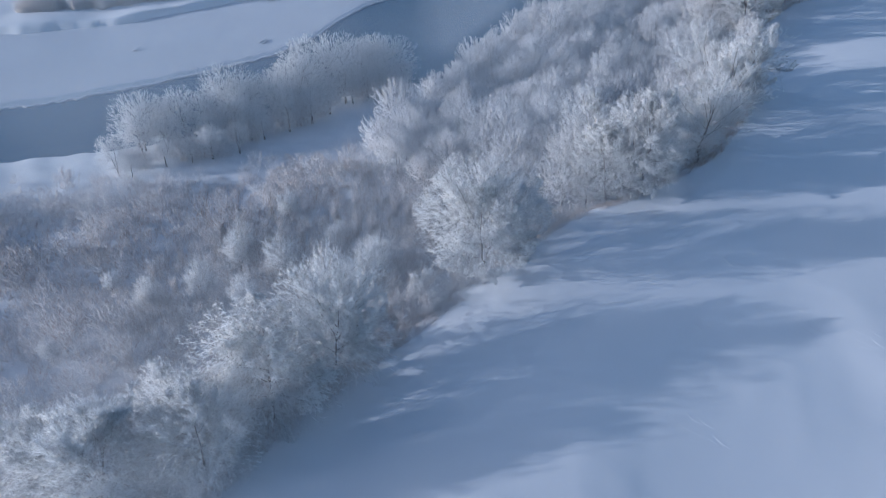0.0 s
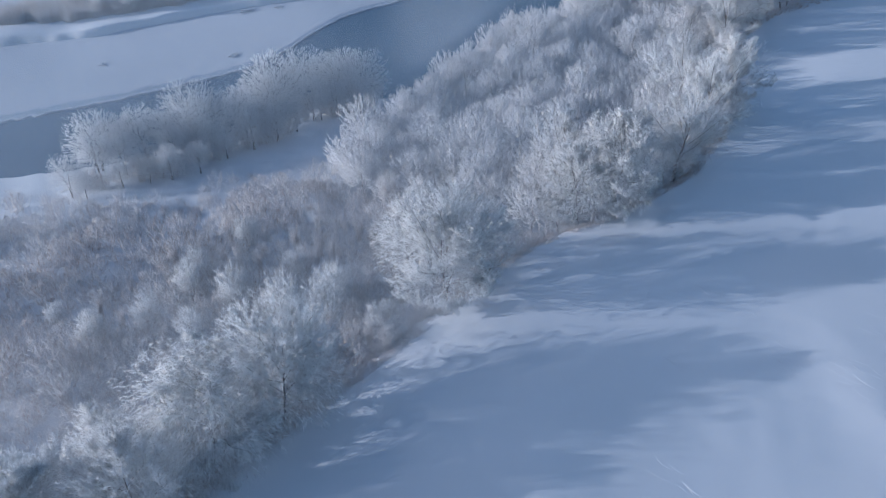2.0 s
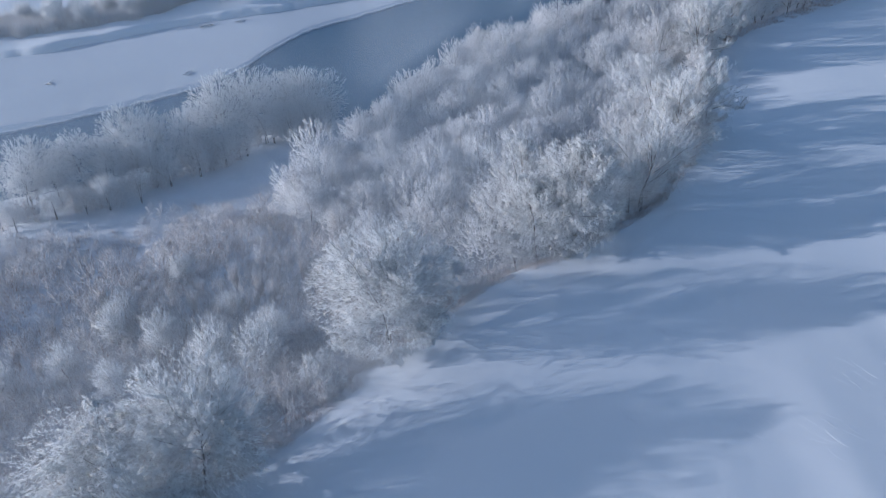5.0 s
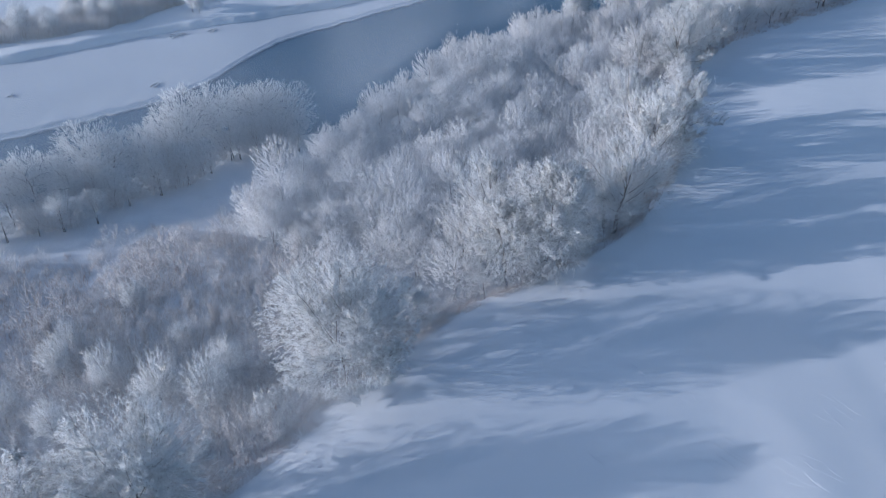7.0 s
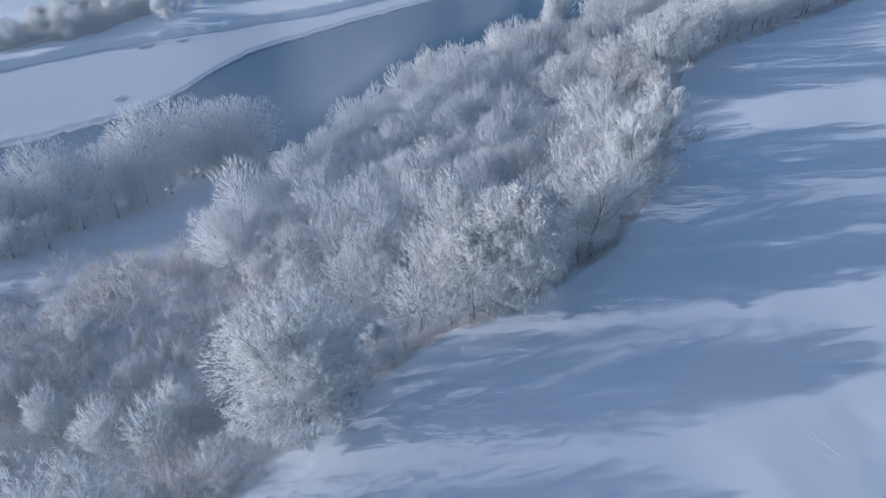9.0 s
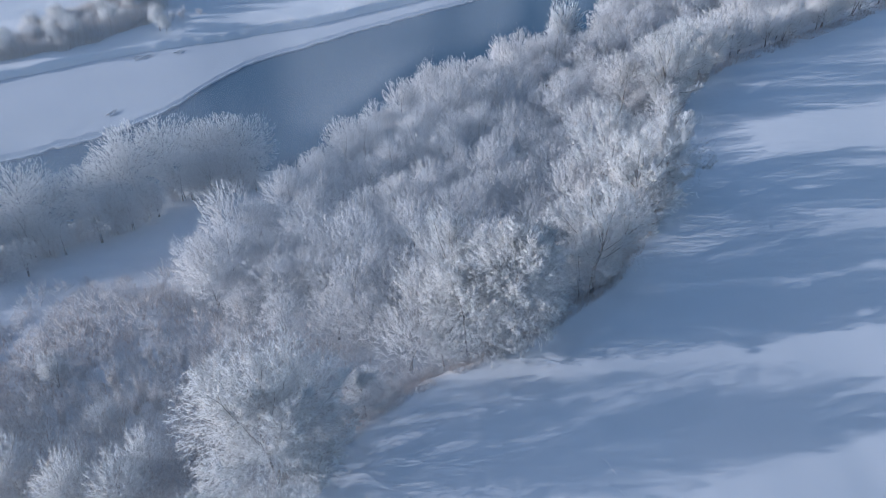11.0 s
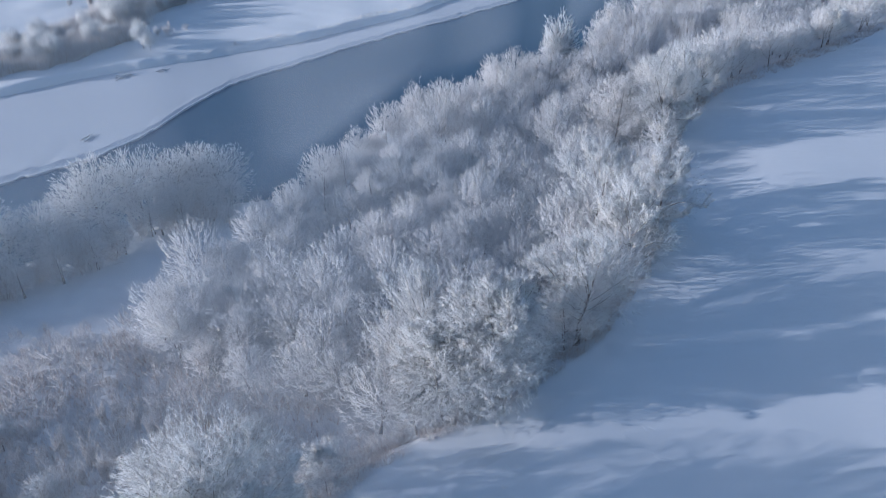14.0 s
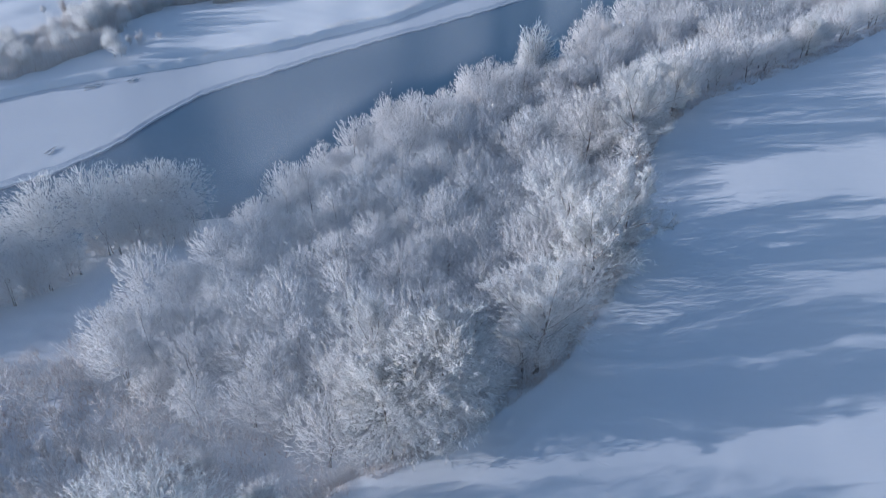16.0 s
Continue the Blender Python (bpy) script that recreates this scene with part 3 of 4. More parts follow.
edge_tree(-19.8, 43.2, 20, "spreading tree white with hoar frost beside the snow field", seed=1, fill=3000, low=0.03, lumps=0.13, tall=8.5, wide=5.0, limbs=14, stem=0.6)
edge_tree(-26.5, 41.5, 70, "tall bushy tree white with hoar frost in the marsh", seed=2, fill=2600, low=0.04, lumps=0.13, tall=9.0, wide=5.0, limbs=15, stem=0.6, stems=3)
edge_tree(-15.6, 48.6, 140, "leaning tree with drooping frosted twigs beside the field", seed=3, fill=3000, low=0.04, lumps=0.13, tall=10.7, wide=5.8, limbs=16, stem=0.6, lift=-0.05, curl=-0.3)
edge_tree(-11.0, 52.6, 200, "frosted tree with dark forked limbs on the field bank", seed=4, fill=2400, low=0.04, lumps=0.13, tall=11.3, wide=5.6, limbs=16, stem=0.5, n2=9, lift=0.0, thick=0.012)
edge_tree(2.2, 64.6, 10, "broad round tree white with hoar frost on the field bank", seed=5, fill=3200, lumps=0.09, tall=12.0, wide=6.3, limbs=22, stem=0.5, low=0.1, stems=2, curl=0.0, l3=0.17)
edge_tree(17.0, 77.0, 60, "dense frosted tree with branches down to the snow", seed=6, fill=2400, lumps=0.13, tall=10.6, wide=4.4, limbs=18, stem=0.65, low=0.05, curl=0.0)
edge_tree(20.7, 77.4, 120, "dense rounded tree with branches down to the snow", seed=7, fill=3000, lumps=0.13, tall=12.0, wide=4.9, limbs=24, stem=0.65, low=0.05, curl=0.0, l3=0.18)
edge_tree(15.0, 82.5, 160, "frosted tree with bare snow-lined upper branches", bark=BARK_PALE, seed=8, lumps=0.17, tall=13.0, wide=4.6, limbs=14, stem=0.7, n2=7, n3=9, n4=6, steep=12, fill=500)
edge_tree(29.5, 85.0, 220, "wide-spreading frosted tree with pale forked trunk", bark=BARK_PALE, seed=9, fill=600, lumps=0.13, tall=11.9, wide=5.1, thick=0.024, limbs=16, stem=0.45, low=0.18, n4=7)
edge_tree(37.0, 95.0, 280, "spreading frosted tree leaning out over the field", bark=BARK_PALE, seed=10, fill=600, lumps=0.13, tall=11.3, wide=5.2, thick=0.022, limbs=16, stem=0.5, n4=7)
edge_tree(36.0, 104.5, 330, "open frosted tree with snow-lined white branches", bark=BARK_PALE, seed=11, fill=600, lumps=0.13, tall=12.4, wide=5.0, thick=0.022, limbs=14, stem=0.55, n4=6)
edge_tree(49.0, 122.5, 20, "tall frosted tree with dark limbs at the field corner", seed=12, fill=600, lumps=0.12, tall=11.8, wide=5.2, thick=0.02, limbs=15, stem=0.46, n4=6)
edge_tree(43.5, 123.5, 90, "frosted tree with brownish twigs in the wood edge", FROST_WOOD, seed=13, lumps=0.13, tall=11.3, wide=4.8, limbs=14, stem=0.6, n4=6)
edge_tree(8.3, 70.3, 250, "small slender tree white with hoar frost on the bank", seed=14, tall=4.7, wide=2.0, limbs=9, stem=0.7, n2=6, n3=7, n4=5, l4=0.3, fill=250, shoot=0.5, steep=15)
edge_tree(-3.4, 62.0, 300, "low frosted bush at the foot of a tree", seed=15, tall=4.1, wide=2.4, limbs=10, stem=0.6, stems=3, n2=6, n3=7, n4=5, l4=0.3, fill=250, shoot=0.5)

edge_tree(-31.5, 43.5, 40, "spreading frosted tree standing out in the marsh", seed=16, lumps=0.15, tall=7.0, wide=3.8, limbs=12, stem=0.55, stems=2, n3=10, n4=7, fill=1200)
edge_tree(-23.2, 49.4, 110, "rounded frosted bush tree in the marsh", seed=17, lumps=0.15, tall=5.6, wide=3.2, limbs=12, stem=0.55, stems=3, n3=9, n4=6, fill=1000)

ROW_COPY = {o["label"]: o for o in scene.objects if o.name.startswith("frosted_tree") and o.parent is None}
for n, (x, y, size) in enumerate(((41.5, 100.0, 0.9), (52.5, 127.5, 0.9), (58.0, 133.5, 0.72), (88.0, 154.5, 0.62))):
    src = ROW_COPY["open frosted tree with snow-lined white branches"] if n % 2 else ROW_COPY["spreading frosted tree leaning out over the field"]
    b = copy_thing(src, pose(x, y, float(height(x, y)), 0, 0, n * 71 + 15) @ Matrix.Diagonal((size, size, size, 1)))
    tagged(b, "open frosted tree with snow-lined limbs at the wood edge" if n % 2 else "spreading frosted tree at the edge of the wood")

# ---- young willows standing over the marsh ----
young = [tree("young_willow", "slender young willow white with hoar frost in the marsh", "tree", "young willows of the marsh", FROST, BARK_PALE, seed=60 + s,
              tall=(4.6, 5.2, 4.0)[s], wide=(1.5, 1.7, 1.6)[s], limbs=10, stem=0.6, low=0.1, stems=(3, 2, 3)[s], n2=1, n3=3, n4=0, lift=0.5, rime=0.024,
              fill=420, shoot=0.7, sides=4, hang=0.7, lumps=0.2, thick=0.012) for s in range(3)]
for n, (x, y, size) in enumerate(((-12.1, 65.4, 1.3), (-8.4, 64.7, 1.2), (-11.8, 73.1, 0.8), (-21.3, 69.8, 0.8), (-19.7, 62.7, 0.75), (-14.2, 66.4, 0.85), (-16.9, 68.2, 0.9), (-7.5, 68.0, 0.8),
                                   (-35.6, 57.7, 0.8), (-28.3, 63.3, 0.75), (-24.0, 65.2, 0.8), (-32.9, 67.3, 0.8), (-21.1, 72.5, 0.75), (-2.0, 74.0, 0.9), (2.5, 78.0, 0.9), (-17.2, 79.0, 0.7))):
    m = pose(x, y, float(height(x, y)), 0, 0, n * 67) @ Matrix.Diagonal((size, size, size, 1))
    if n < 3:
        young[n].matrix_basis = m
    else:
        copy_thing(young[n % 3], m)

# ---- the wood between field and river ----
rng = np.random.default_rng(7)


def in_wood(x, y):
    return y > field_edge(x) + 3.0 and y > wood_front(x) and y < wood_back(x) - 1.2 and x > -13


kinds = []
for s in range(7):
    kinds.append(tree("riverside_tree", "upright bushy tree grey with hoar frost in the wood", "tree", "trees of the riverside wood", FROST_WOOD, BARK_PALE,
                      seed=100 + s, tall=(6.2, 5.4, 7.0, 5.8, 6.6, 5.0, 7.4)[s], wide=(2.9, 2.6, 3.0, 3.1, 2.6, 2.7, 2.8)[s], limbs=9, stem=0.55,
                      low=0.08, stems=(2, 3, 2, 3, 1, 3, 2)[s], n2=1, n3=2, n4=0, lift=0.5, rime=0.029, thick=0.012, steep=15, fill=430, shoot=0.9, sides=4, shell=0.6, lumps=0.16, hang=0.8))
spots = scatter(rng, in_wood, (-14, 150, 70, 265), 2.85, 900)
spots.sort(key=lambda p: p[0] * 0.6 + p[1])
used = set()
far_spots = []
for n, (x, y) in enumerate(spots):
    k = int(rng.integers(len(kinds)))
    size = rng.uniform(0.8, 1.15)
    if n >= 300:
        far_spots.append((x, y, k, size, rng.uniform(0, 360)))
    elif k not in used:
        used.add(k)
        set_down(kinds[k], x, y, rng.uniform(0, 360), size)
    else:
        z = float(height(x, y))
        copy_thing(kinds[k], pose(x, y, z, 0, 0, rng.uniform(0, 360)) @ Matrix.Diagonal((size, size, size * rng.uniform(0.9, 1.12), 1)))

# the far wood, beyond counting
far_kinds = [thicket(seed=140 + s, tall=(6.0, 5.2, 6.8)[s], wide=3.0, limbs=8, stem=0.55, low=0.1, stems=2, n2=1, n3=2, n4=0, lift=0.5, rime=0.045, steep=15, fill=170, shoot=1.2, sides=2, shell=0.5, lumps=0.22, hang=0.8) for s in range(3)]


def strewn(spots, kinds, pick):
    """Many copies of a few grown shapes joined into one mesh."""
    out = []
    for x, y, k, size, turn in spots:
        v, f = pick(kinds[k % len(kinds)])
        c, s = math.cos(radians(turn)), math.sin(radians(turn))
        w = v @ np.array([[c, s, 0], [-s, c, 0], [0, 0, 1]]) * size + [x, y, float(height(x, y))]
        out.append((w, f))
    return joined(out)


woods = new("far_woods")
tagged(woods, "frosted thicket of far riverside trees", "woods", kind="stuff")
part("crown", mesh_from("far_crowns", *strewn(far_spots, far_kinds, lambda g: g[2]), FROST_WOOD), woods)
part("trunk", mesh_from("far_trunks", *strewn(far_spots, far_kinds, lambda g: joined([(v, np.concatenate([f[:, [0, 1, 2]], f[:, [0, 2, 3]]])) for v, f in g[0]])), BARK_PALE, True), woods)

# ---- the clump of trees on the river's near bank ----
clump_kinds = [tree("bank_tree", "frosted tree of a hazy clump on the river bank", "tree", "clump on the river bank", FROST, BARK,
                    seed=160 + s, tall=(10.6, 9.8, 11.0)[s], wide=(4.4, 4.7, 4.2)[s], limbs=13, stem=0.6, low=(0.14, 0.07, 0.1)[s], stems=(2, 1, 3)[s], n2=2, n3=4, n4=0, lift=0.3, rime=0.03, fill=1300, shoot=0.6, sides=3, shell=0.6, lumps=0.14)
               for s in range(3)]
crng = np.random.default_rng(12)
for n in range(40):
    g = (n + 0.5) / 40
    x = -39.5 + 36.5 * g + crng.normal() * 0.4
    back = (-4.5 + 2.0 * g, 3.4, -0.5)[n % 3] + crng.uniform(-1.0, 1.0)
    y = float(clump_line(x)) + back
    size = (0.72 + 0.36 * min(1.0, g * 1.7)) * (1.0 if g < 0.92 else 0.8) * (0.92 + 0.035 * back) * crng.uniform(0.85, 1.2)
    m = pose(x, y, float(height(x, y)), 0, 0, crng.uniform(0, 360)) @ Matrix.Diagonal((size, size, size, 1))
    if n < 3:
        clump_kinds[n].matrix_basis = m
    else:
        copy_thing(clump_kinds[n % 3], m)

# ---- the marsh: frosted willow shrubs and dry grass ----
def in_marsh(x, y):
    return off_edge(x, y) < -2.0 and y < 91 + 0.12 * x + 3.0 * ripple(x, y, 26, 81) + 4.0 * ripple(x, y, 4, 86) and ripple(x, y, 11, 82) + 0.6 * ripple(x, y, 4, 83) > -0.75 and not (x > -11 and y > wood_front(x) + 1)


shrubs = [shrub(("domed" if s != 3 else "upright") + " willow shrub dusted with hoar frost in the marsh", 200 + s, (2.5, 2.9, 2.0, 3.2, 2.4)[s], (1.4, 1.3, 1.6, 1.1, 1.5)[s], s != 3) for s in range(5)]
sspots = scatter(np.random.default_rng(5), in_marsh, (-75, 15, 28, 98), 1.4, 1350)
sspots.sort(key=lambda p: (p[0] + 10) ** 2 + (p[1] - 62) ** 2)
srng = np.random.default_rng(6)
rest = []
for n, (x, y) in enumerate(sspots):
    k, size, turn = int(srng.integers(5)), srng.uniform(0.65, 1.1) * (1 + 0.4 * float(ripple(x, y, 14, 84))), srng.uniform(0, 360)
    if n < 5:
        set_down(shrubs[n], x, y, turn, size)
    elif n < 290:
        copy_thing(shrubs[k], pose(x, y, float(height(x, y)), 0, 0, turn) @ Matrix.Diagonal((size, size, size, 1)))
    else:
        rest.append((x, y, k, size, turn))
low_kinds = []
for s in range(3):
    lt = (2.4, 3.0, 2.0)[s]
    low_kinds.append(rimed_shoots(np.random.default_rng(230 + s), (lt * 0.42, 1.5, lt * 0.58, s * 2.0), 44, 0.8, 2, 0.9, 0.65, 0.18, 0.034, -0.35))
under = tagged(new("undergrowth"), "frosted willow scrub further off in the marsh", "scrub", kind="stuff")
part("twigs", mesh_from("scrub", *strewn(rest, low_kinds, joined), FROST_SHRUB), under)


vrng = np.random.default_rng(77)
for n in range(64):
    x = -24 + 80 * (n + vrng.uniform(0, 1)) / 64
    y = float(field_edge(x)) + vrng.uniform(0.9, 3.4)
    size = vrng.uniform(0.45, 0.85)
    b = copy_thing(shrubs[int(vrng.integers(5))], pose(x, y, float(height(x, y)), 0, 0, vrng.uniform(0, 360)) @ Matrix.Diagonal((size * 1.1, size * 1.1, size, 1)))
    tagged(b, "low frosted bush on the bank below the field", "shrub", "bushes of the field bank")
for n in range(30):
    x = -40 + 36 * (n + vrng.uniform(0, 1)) / 30
    y = float(clump_line(x)) + vrng.uniform(-3.0, 1.0)
    size = vrng.uniform(0.8, 1.5)
    b = copy_thing(shrubs[int(vrng.integers(5))], pose(x, y, float(height(x, y)), 0, 0, vrng.uniform(0, 360)) @ Matrix.Diagonal((size * 1.2, size * 1.2, size, 1)))
    tagged(b, "frosted bush at the foot of the river bank trees", "shrub", "bushes of the river bank")


def blades(rng, inside, box, count, tall, lean, radius):
    """Upright blades of dry grass or reed."""
    x, y = rng.uniform(box[0], box[1], count), rng.uniform(box[2], box[3], count)
    keep = inside(x, y)
    x, y = x[keep], y[keep]
    base = np.column_stack([x, y, height(x, y) - 0.05])
    way = np.column_stack([rng.normal(size=(len(x), 2)) * lean, np.ones(len(x))])
    return needles(base, way, rng.uniform(tall[0], tall[1], len(x)), np.full(len(x), radius))


grng = np.random.default_rng(9)


def tussocks(x, y):
    d = off_edge(x, y)
    return (d < -1.0) & (y < 92.5 + 0.1 * x + 3.0 * ripple(x, y, 26, 81) + 3.5 * ripple(x, y, 5, 85)) & (ripple(x, y, 8, 61) + 0.5 * ripple(x, y, 3, 62) > -0.55) & ~((x > -10) & (y > wood_front(x)))


grass = new("dry_grass", mesh_from("dry_grass", *blades(grng, tussocks, (-75, 16, 28, 98), 100000, (0.3, 0.95), 0.4, 0.03), DRY_GRASS))
tagged(grass, "rust-brown dry grass tussocks dusted with frost", "grass", kind="stuff")


def verge_blades(rng, count):
    """Weeds along the foot and lip of the field's bank."""
    x = np.concatenate([rng.uniform(-30, 60, count), rng.uniform(60, 112, count // 4)])
    y = field_edge(x) + rng.uniform(-0.25, 3.6, len(x))
    keep = ripple(x, y, 5, 64) + rng.normal(size=len(x)) * 0.3 > -0.3
    x, y = x[keep], y[keep]
    base = np.column_stack([x, y, height(x, y) - 0.05])
    way = np.column_stack([rng.normal(size=(len(x), 2)) * 0.4, np.ones(len(x))])
    return needles(base, way, rng.uniform(0.3, 1.0, len(x)) * (0.5 + 0.5 * rng.uniform(0, 1, len(x))), np.full(len(x), 0.024))


bank_grass = new("bank_grass", mesh_from("bank_grass", *verge_blades(grng, 22000), DRY_GRASS))
tagged(bank_grass, "brown frosted weeds along the field bank", "grass", kind="stuff")

# ---- the far bank: reed beds and bushes ----
def beside(x, y, pts):
    """How far places lie from a line through pts."""
    best = np.full(np.shape(x), 1e9)
    for (ax, ay), (bx, by) in zip(pts, pts[1:]):
        k = np.clip(((x - ax) * (bx - ax) + (y - ay) * (by - ay)) / ((bx - ax) ** 2 + (by - ay) ** 2), 0, 1)
        best = np.minimum(best, np.hypot(x - ax - k * (bx - ax), y - ay - k * (by - ay)))
    return best


def reeds(x, y):
    main = beside(x, y, [(-72, 162), (-56, 166), (-45, 171), (-39, 177), (-35, 184)]) < 4.6 + 1.0 * ripple(x, y, 7, 75)
    back = beside(x, y, [(-35.5, 184), (-35, 192), (-34.5, 200), (-30, 206)]) < 4.2 + 1.2 * ripple(x, y, 6, 76)
    arc = beside(x, y, [(-50, 178), (-45, 186), (-41, 193), (-38, 203)]) < 2.2 + 0.6 * ripple(x, y, 5, 77)
    rear = (beside(x, y, [(-32, 210), (-18, 212), (-4, 214)]) < 2.2) & (ripple(x, y, 6, 78) > -0.2)
    return (main | back | arc | rear) & (y > far_bank(x) + 2)


reed_bed = new("reed_bed", mesh_from("reed_bed", *blades(grng, reeds, (-80, 0, 158, 220), 260000, (1.0, 3.3), 0.28, 0.045), REED))
tagged(reed_bed, "tall frosted reeds on the far snowy bank", "reeds", kind="stuff")


def tufts(x, y):
    b = y - far_bank(x)
    return (b > 1.5) & (b < 4.5 + 1.5 * ripple(x, y, 30, 73)) & (ripple(x, y, 6, 74) > -0.1) & (x > -16)


far_tufts = new("far_tufts", mesh_from("far_tufts", *blades(grng, tufts, (-30, 70, 170, 255), 90000, (0.3, 0.8), 0.3, 0.035), REED))
tagged(far_tufts, "frosted grass tufts along the far bank", "grass", kind="stuff")
for n, (x, y, size) in enumerate(((-21.5, 186.5, 0.3), (-24.5, 184, 0.45), (-31, 196, 0.7), (-27, 206, 0.75), (-20, 214, 0.7), (-35, 190, 0.6), (-14, 212, 0.6), (-6, 214, 0.6), (-44, 205, 0.6))):
    z = float(height(x, y))
    b = copy_thing(shrubs[n % 5], pose(x, y, z, 0, 0, n * 77) @ Matrix.Diagonal((size * 2.4, size * 2.4, size * 2.2, 1)))
    tagged(b, "frosted bush among reeds on the far bank", "shrub", "bushes of the far bank")


for n, (x, y, size) in enumerate(((43.4, 156.2, 1.75), (41.9, 154.4, 1.2), (-27.8, 180.8, 0.62), (-26.3, 183.5, 0.4), (-29.0, 193.0, 0.75), (-29.5, 204.5, 0.95), (-35.5, 191.0, 0.75), (-40.0, 198.5, 0.7),
                                   (-25.9, 175.4, 1.15), (-27.4, 176.8, 0.95), (-36.6, 178.4, 0.9), (-34.9, 182.3, 1.0), (-34.3, 187.9, 1.15), (-33.6, 193.6, 1.2), (-33.1, 198.8, 1.25),
                                   (-38.8, 196.1, 0.8), (-41.0, 189.2, 0.7), (-37.4, 203.8, 1.1), (-33.5, 206.4, 1.3), (-29.5, 200.7, 1.0), (-41.1, 182.5, 0.8), (-36.2, 190.2, 1.0), (-35.3, 196.5, 1.1), (-24.0, 207.0, 0.9), (-19.0, 209.5, 0.8), (-12.0, 212.5, 0.7), (-33.0, 206.5, 0.9), (-37.0, 184.5, 0.6), (-44.5, 179.5, 0.5), (-48.5, 206.0, 0.6), (-5.0, 214.0, 0.7))):
    b = copy_thing(young[n % 3], pose(x, y, float(height(x, y)), 0, 0, n * 53) @ Matrix.Diagonal((size * 0.95, size * 0.95, size, 1)))
    if n < 2:
        tagged(b, "tall pale frosted tree standing over the thicket", "tree", "trees of the riverside wood")
    else:
        tagged(b, "frosted bush among reeds on the far bank", "shrub", "bushes of the far bank")

frng = np.random.default_rng(91)
bush_spots = scatter(frng, lambda x, y: bool(reeds(np.array([x]), np.array([y]))[0]), (-62, -3, 164, 216), 3.6, 34)
for n, (x, y) in enumerate(bush_spots):
    size = frng.uniform(0.45, 0.85)
    b = copy_thing(young[n % 3], pose(x, y, float(height(x, y)), 0, 0, n * 49) @ Matrix.Diagonal((size * 1.3, size * 1.3, size, 1)))
    tagged(b, "frosted bush among reeds on the far bank", "shrub", "bushes of the far bank")

# ---- wind-cut ridges and trails on the field's snow ----
def ridges(rng, cx, cy, count, wide, long_, turn):
    """A patch of thin wind-cut crusts: low tapering ridges side by side."""
    out = []
    for k in range(count):
        a = turn + rng.normal() * 0.2
        u, v = np.array([math.cos(a), math.sin(a)]), np.array([-math.sin(a), math.cos(a)])
        mid = np.array([cx, cy]) + v * rng.uniform(-wide, wide) + u * rng.uniform(-1.6, 1.6)
        ln, w, h = long_ * rng.uniform(0.2, 0.75), rng.uniform(0.05, 0.11), rng.uniform(0.015, 0.035)
        s = np.linspace(-1, 1, 9)
        ctr = mid + np.outer(s * ln / 2, u) + np.outer(0.12 * ln * s * s * rng.normal() * 0.9, v)
        taper = 1 - s * s
        z = height(ctr[:, 0], ctr[:, 1])
        lee = np.column_stack([ctr + v * w * 1.8, z - 0.03])
        top = np.column_stack([ctr, z + h * taper])
        cut = np.column_stack([ctr - v * w * 0.5, z - 0.03])
        i = np.arange(8)
        out.append((np.concatenate([lee, top, cut]), np.concatenate([np.stack([i + 9 * r, i + 1 + 9 * r, i + 10 + 9 * r, i + 9 + 9 * r], -1) for r in (0, 1)])))
    return joined(out)


krng = np.random.default_rng(31)
for cx, cy, count, wide, long_ in ((28.3, 54.2, 13, 1.6, 2.6), (25.0, 61.6, 10, 1.3, 2.0), (33.5, 52.0, 14, 1.8, 2.8), (16.3, 43.6, 7, 1.2, 3.0), (28.5, 59.2, 5, 0.9, 1.8),
                                   (6.2, 54.9, 6, 1.0, 2.2), (31.8, 71.5, 8, 1.4, 1.6), (38.0, 57.0, 8, 1.6, 2.4), (20.0, 54.5, 5, 0.8, 3.2)):
    scour = new("wind_crust", mesh_from("wind_crust", *ridges(krng, cx, cy, count, wide, long_, radians(-52)), SNOW, True))
    tagged(scour, "low wind-cut ridges in the crusted field snow", "snow ridges", kind="stuff")


def trail(pts, step, seed):
    """A thin line of small hollows with raised rims, as left by a small animal."""
    rng = np.random.default_rng(seed)
    px, py = np.array(pts, float).T
    far = np.concatenate([[0], np.cumsum(np.hypot(np.diff(px), np.diff(py)))])
    q = np.arange(0, far[-1], step)
    x = np.interp(q, far, px) + rng.normal(size=len(q)) * 0.08
    y = np.interp(q, far, py) + rng.normal(size=len(q)) * 0.08
    base = np.column_stack([x, y, height(x, y) - 0.04])
    return needles(base, rng.normal(size=(len(q), 3)) * 0.3 + [0, 0, 1.0], rng.uniform(0.05, 0.08, len(q)), rng.uniform(0.05, 0.10, len(q)))


for n, pts in enumerate(([(29.5, 56.5), (28.2, 50.5), (27.0, 46.0), (21.5, 39.5)], [(36.0, 81.5), (35.2, 79.0), (34.2, 76.0)], [(32.5, 72.0), (32.6, 69.0), (32.0, 66.5)])):
    tr = new("animal_trail", mesh_from("animal_trail", *trail(pts, 0.22, n), SNOW))
    tagged(tr, "thin trail of small tracks in smooth snow", "trail", kind="stuff")

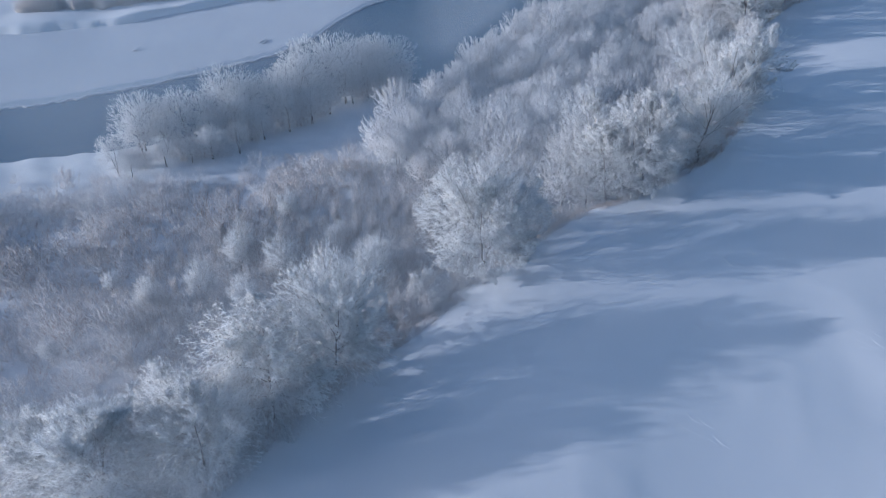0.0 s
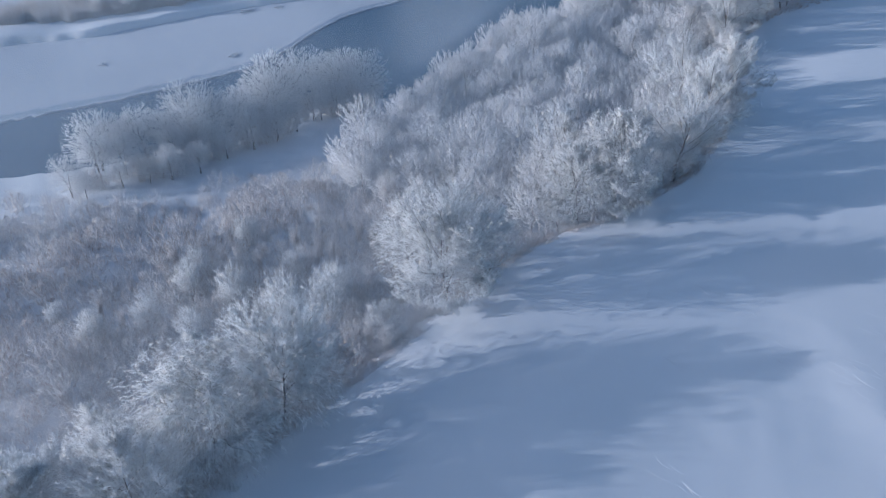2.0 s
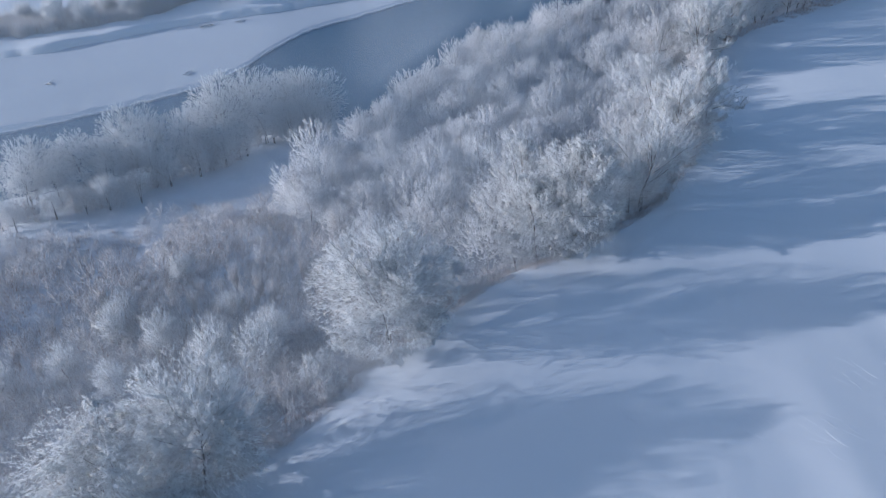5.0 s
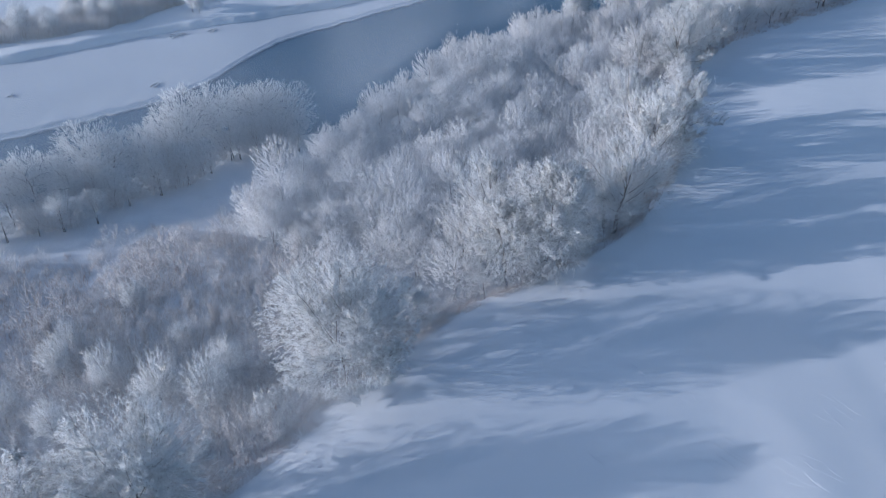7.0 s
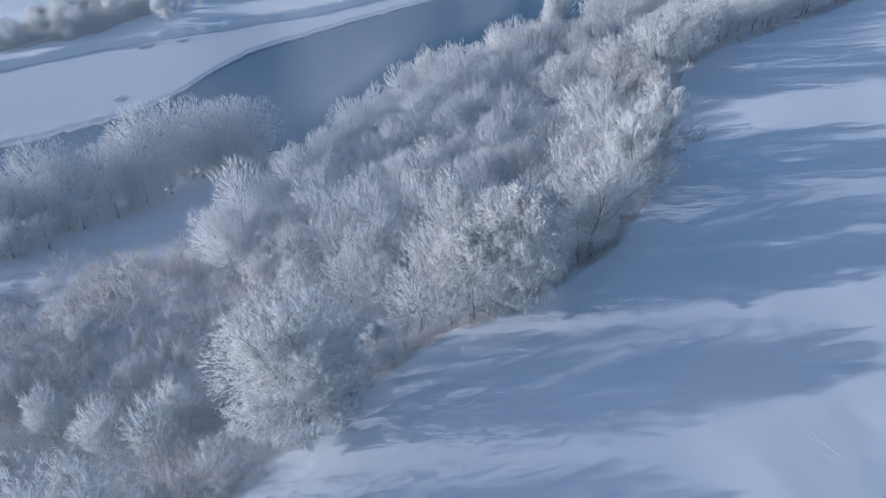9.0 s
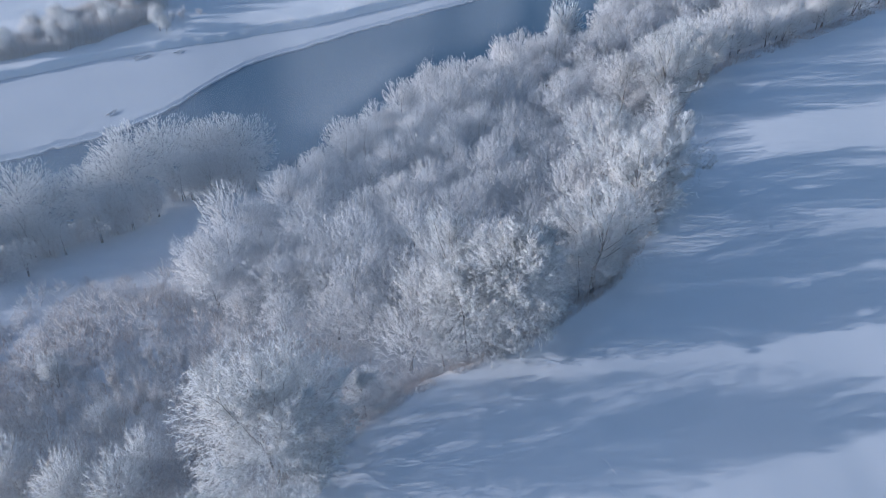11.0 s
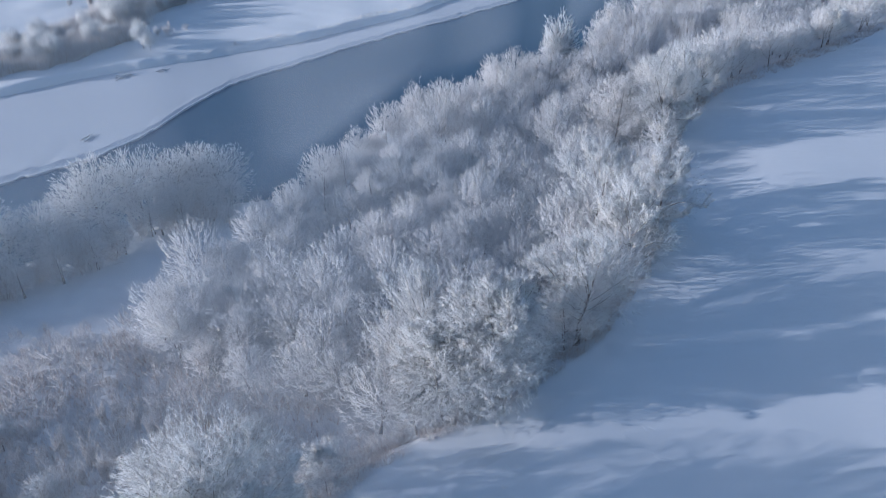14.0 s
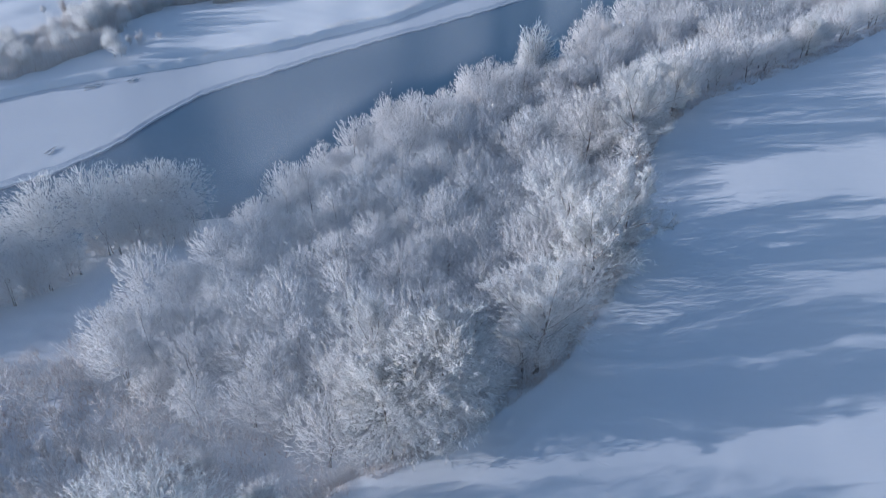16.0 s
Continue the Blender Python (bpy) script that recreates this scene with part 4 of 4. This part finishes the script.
# ---- driftwood frozen into the river ice, a fallen log on the bank ----
def driftwood(x, y, turn, sticks, seed, z):
    rng = np.random.default_rng(seed)
    ob = tagged(new("driftwood"), "snow-dusted driftwood branches frozen on the river ice", "driftwood", "driftwood on the ice")
    for k in range(sticks):
        a = radians(turn) + rng.normal() * 0.5
        ln = rng.uniform(1.0, 3.0)
        m = np.linspace(-0.5, 0.5, 6)
        pts = np.column_stack([m * ln * math.cos(a) + rng.normal() * 0.3, m * ln * math.sin(a) + rng.normal() * 0.3, 0.06 + 0.22 * (m + 0.5) * rng.uniform(0, 1) + np.abs(rng.normal(size=6)) * 0.03])
        part("branch", mesh_from("branch", *tube(pts, 0.07 - 0.05 * (m + 0.5), 5), BARK, True), ob)
    ang = np.linspace(0, 6.283, 14, endpoint=False)
    rings = [np.column_stack([r * np.cos(ang) * 1.5, r * np.sin(ang) * 0.8, np.full(14, h)]) for r, h in ((1.0, -0.02), (0.7, 0.12), (0.35, 0.2), (0.02, 0.22))]
    v = np.concatenate(rings) * [0.55, 0.6, 0.5] + rng.normal(size=(56, 3)) * 0.02
    i = np.arange(14)
    f = np.concatenate([np.stack([i + 14 * r, (i + 1) % 14 + 14 * r, (i + 1) % 14 + 14 * (r + 1), i + 14 * (r + 1)], -1) for r in range(3)])
    part("snow_cap", mesh_from("snow_cap", v, f, ICE_SNOW, True), ob)
    ob.matrix_basis = pose(x, y, z, 0, 0, 20)


driftwood(-28.2, 165.4, 15, 9, 1, 0.1)
driftwood(-27.3, 140.2, 40, 4, 2, 0.1)
driftwood(-22.5, 167.6, 10, 4, 3, 0.1)
driftwood(-48.9, 138.2, 70, 2, 4, 0.1)


def fallen_log(x, y, turn, length, radius):
    rng = np.random.default_rng(4)
    ob = tagged(new("fallen_log"), "dark broken log lying on the snowy bank", "log")
    m = np.linspace(0, 1, 9)
    pts = np.column_stack([m * length, 0.12 * np.sin(m * 4), radius * 0.5 + 0.35 * m * m + rng.normal(size=9) * 0.02])
    part("stem", mesh_from("stem", *tube(pts, radius * (1 - 0.45 * m), 8), BARK, True), ob)
    for k in (3, 5, 6):
        q = pts[k] + np.outer(np.linspace(0, 1, 5), [0.35, 0.5 * (-1) ** k, 0.55]) + rng.normal(size=(5, 3)) * 0.03
        part("broken_branch", mesh_from("broken_branch", *tube(q, np.linspace(0.06, 0.015, 5), 5), BARK, True), ob)
    ob.matrix_basis = pose(x, y, float(height(x, y)), 0, 0, turn)


fallen_log(-11.6, 51.4, 200, 2.2, 0.2)
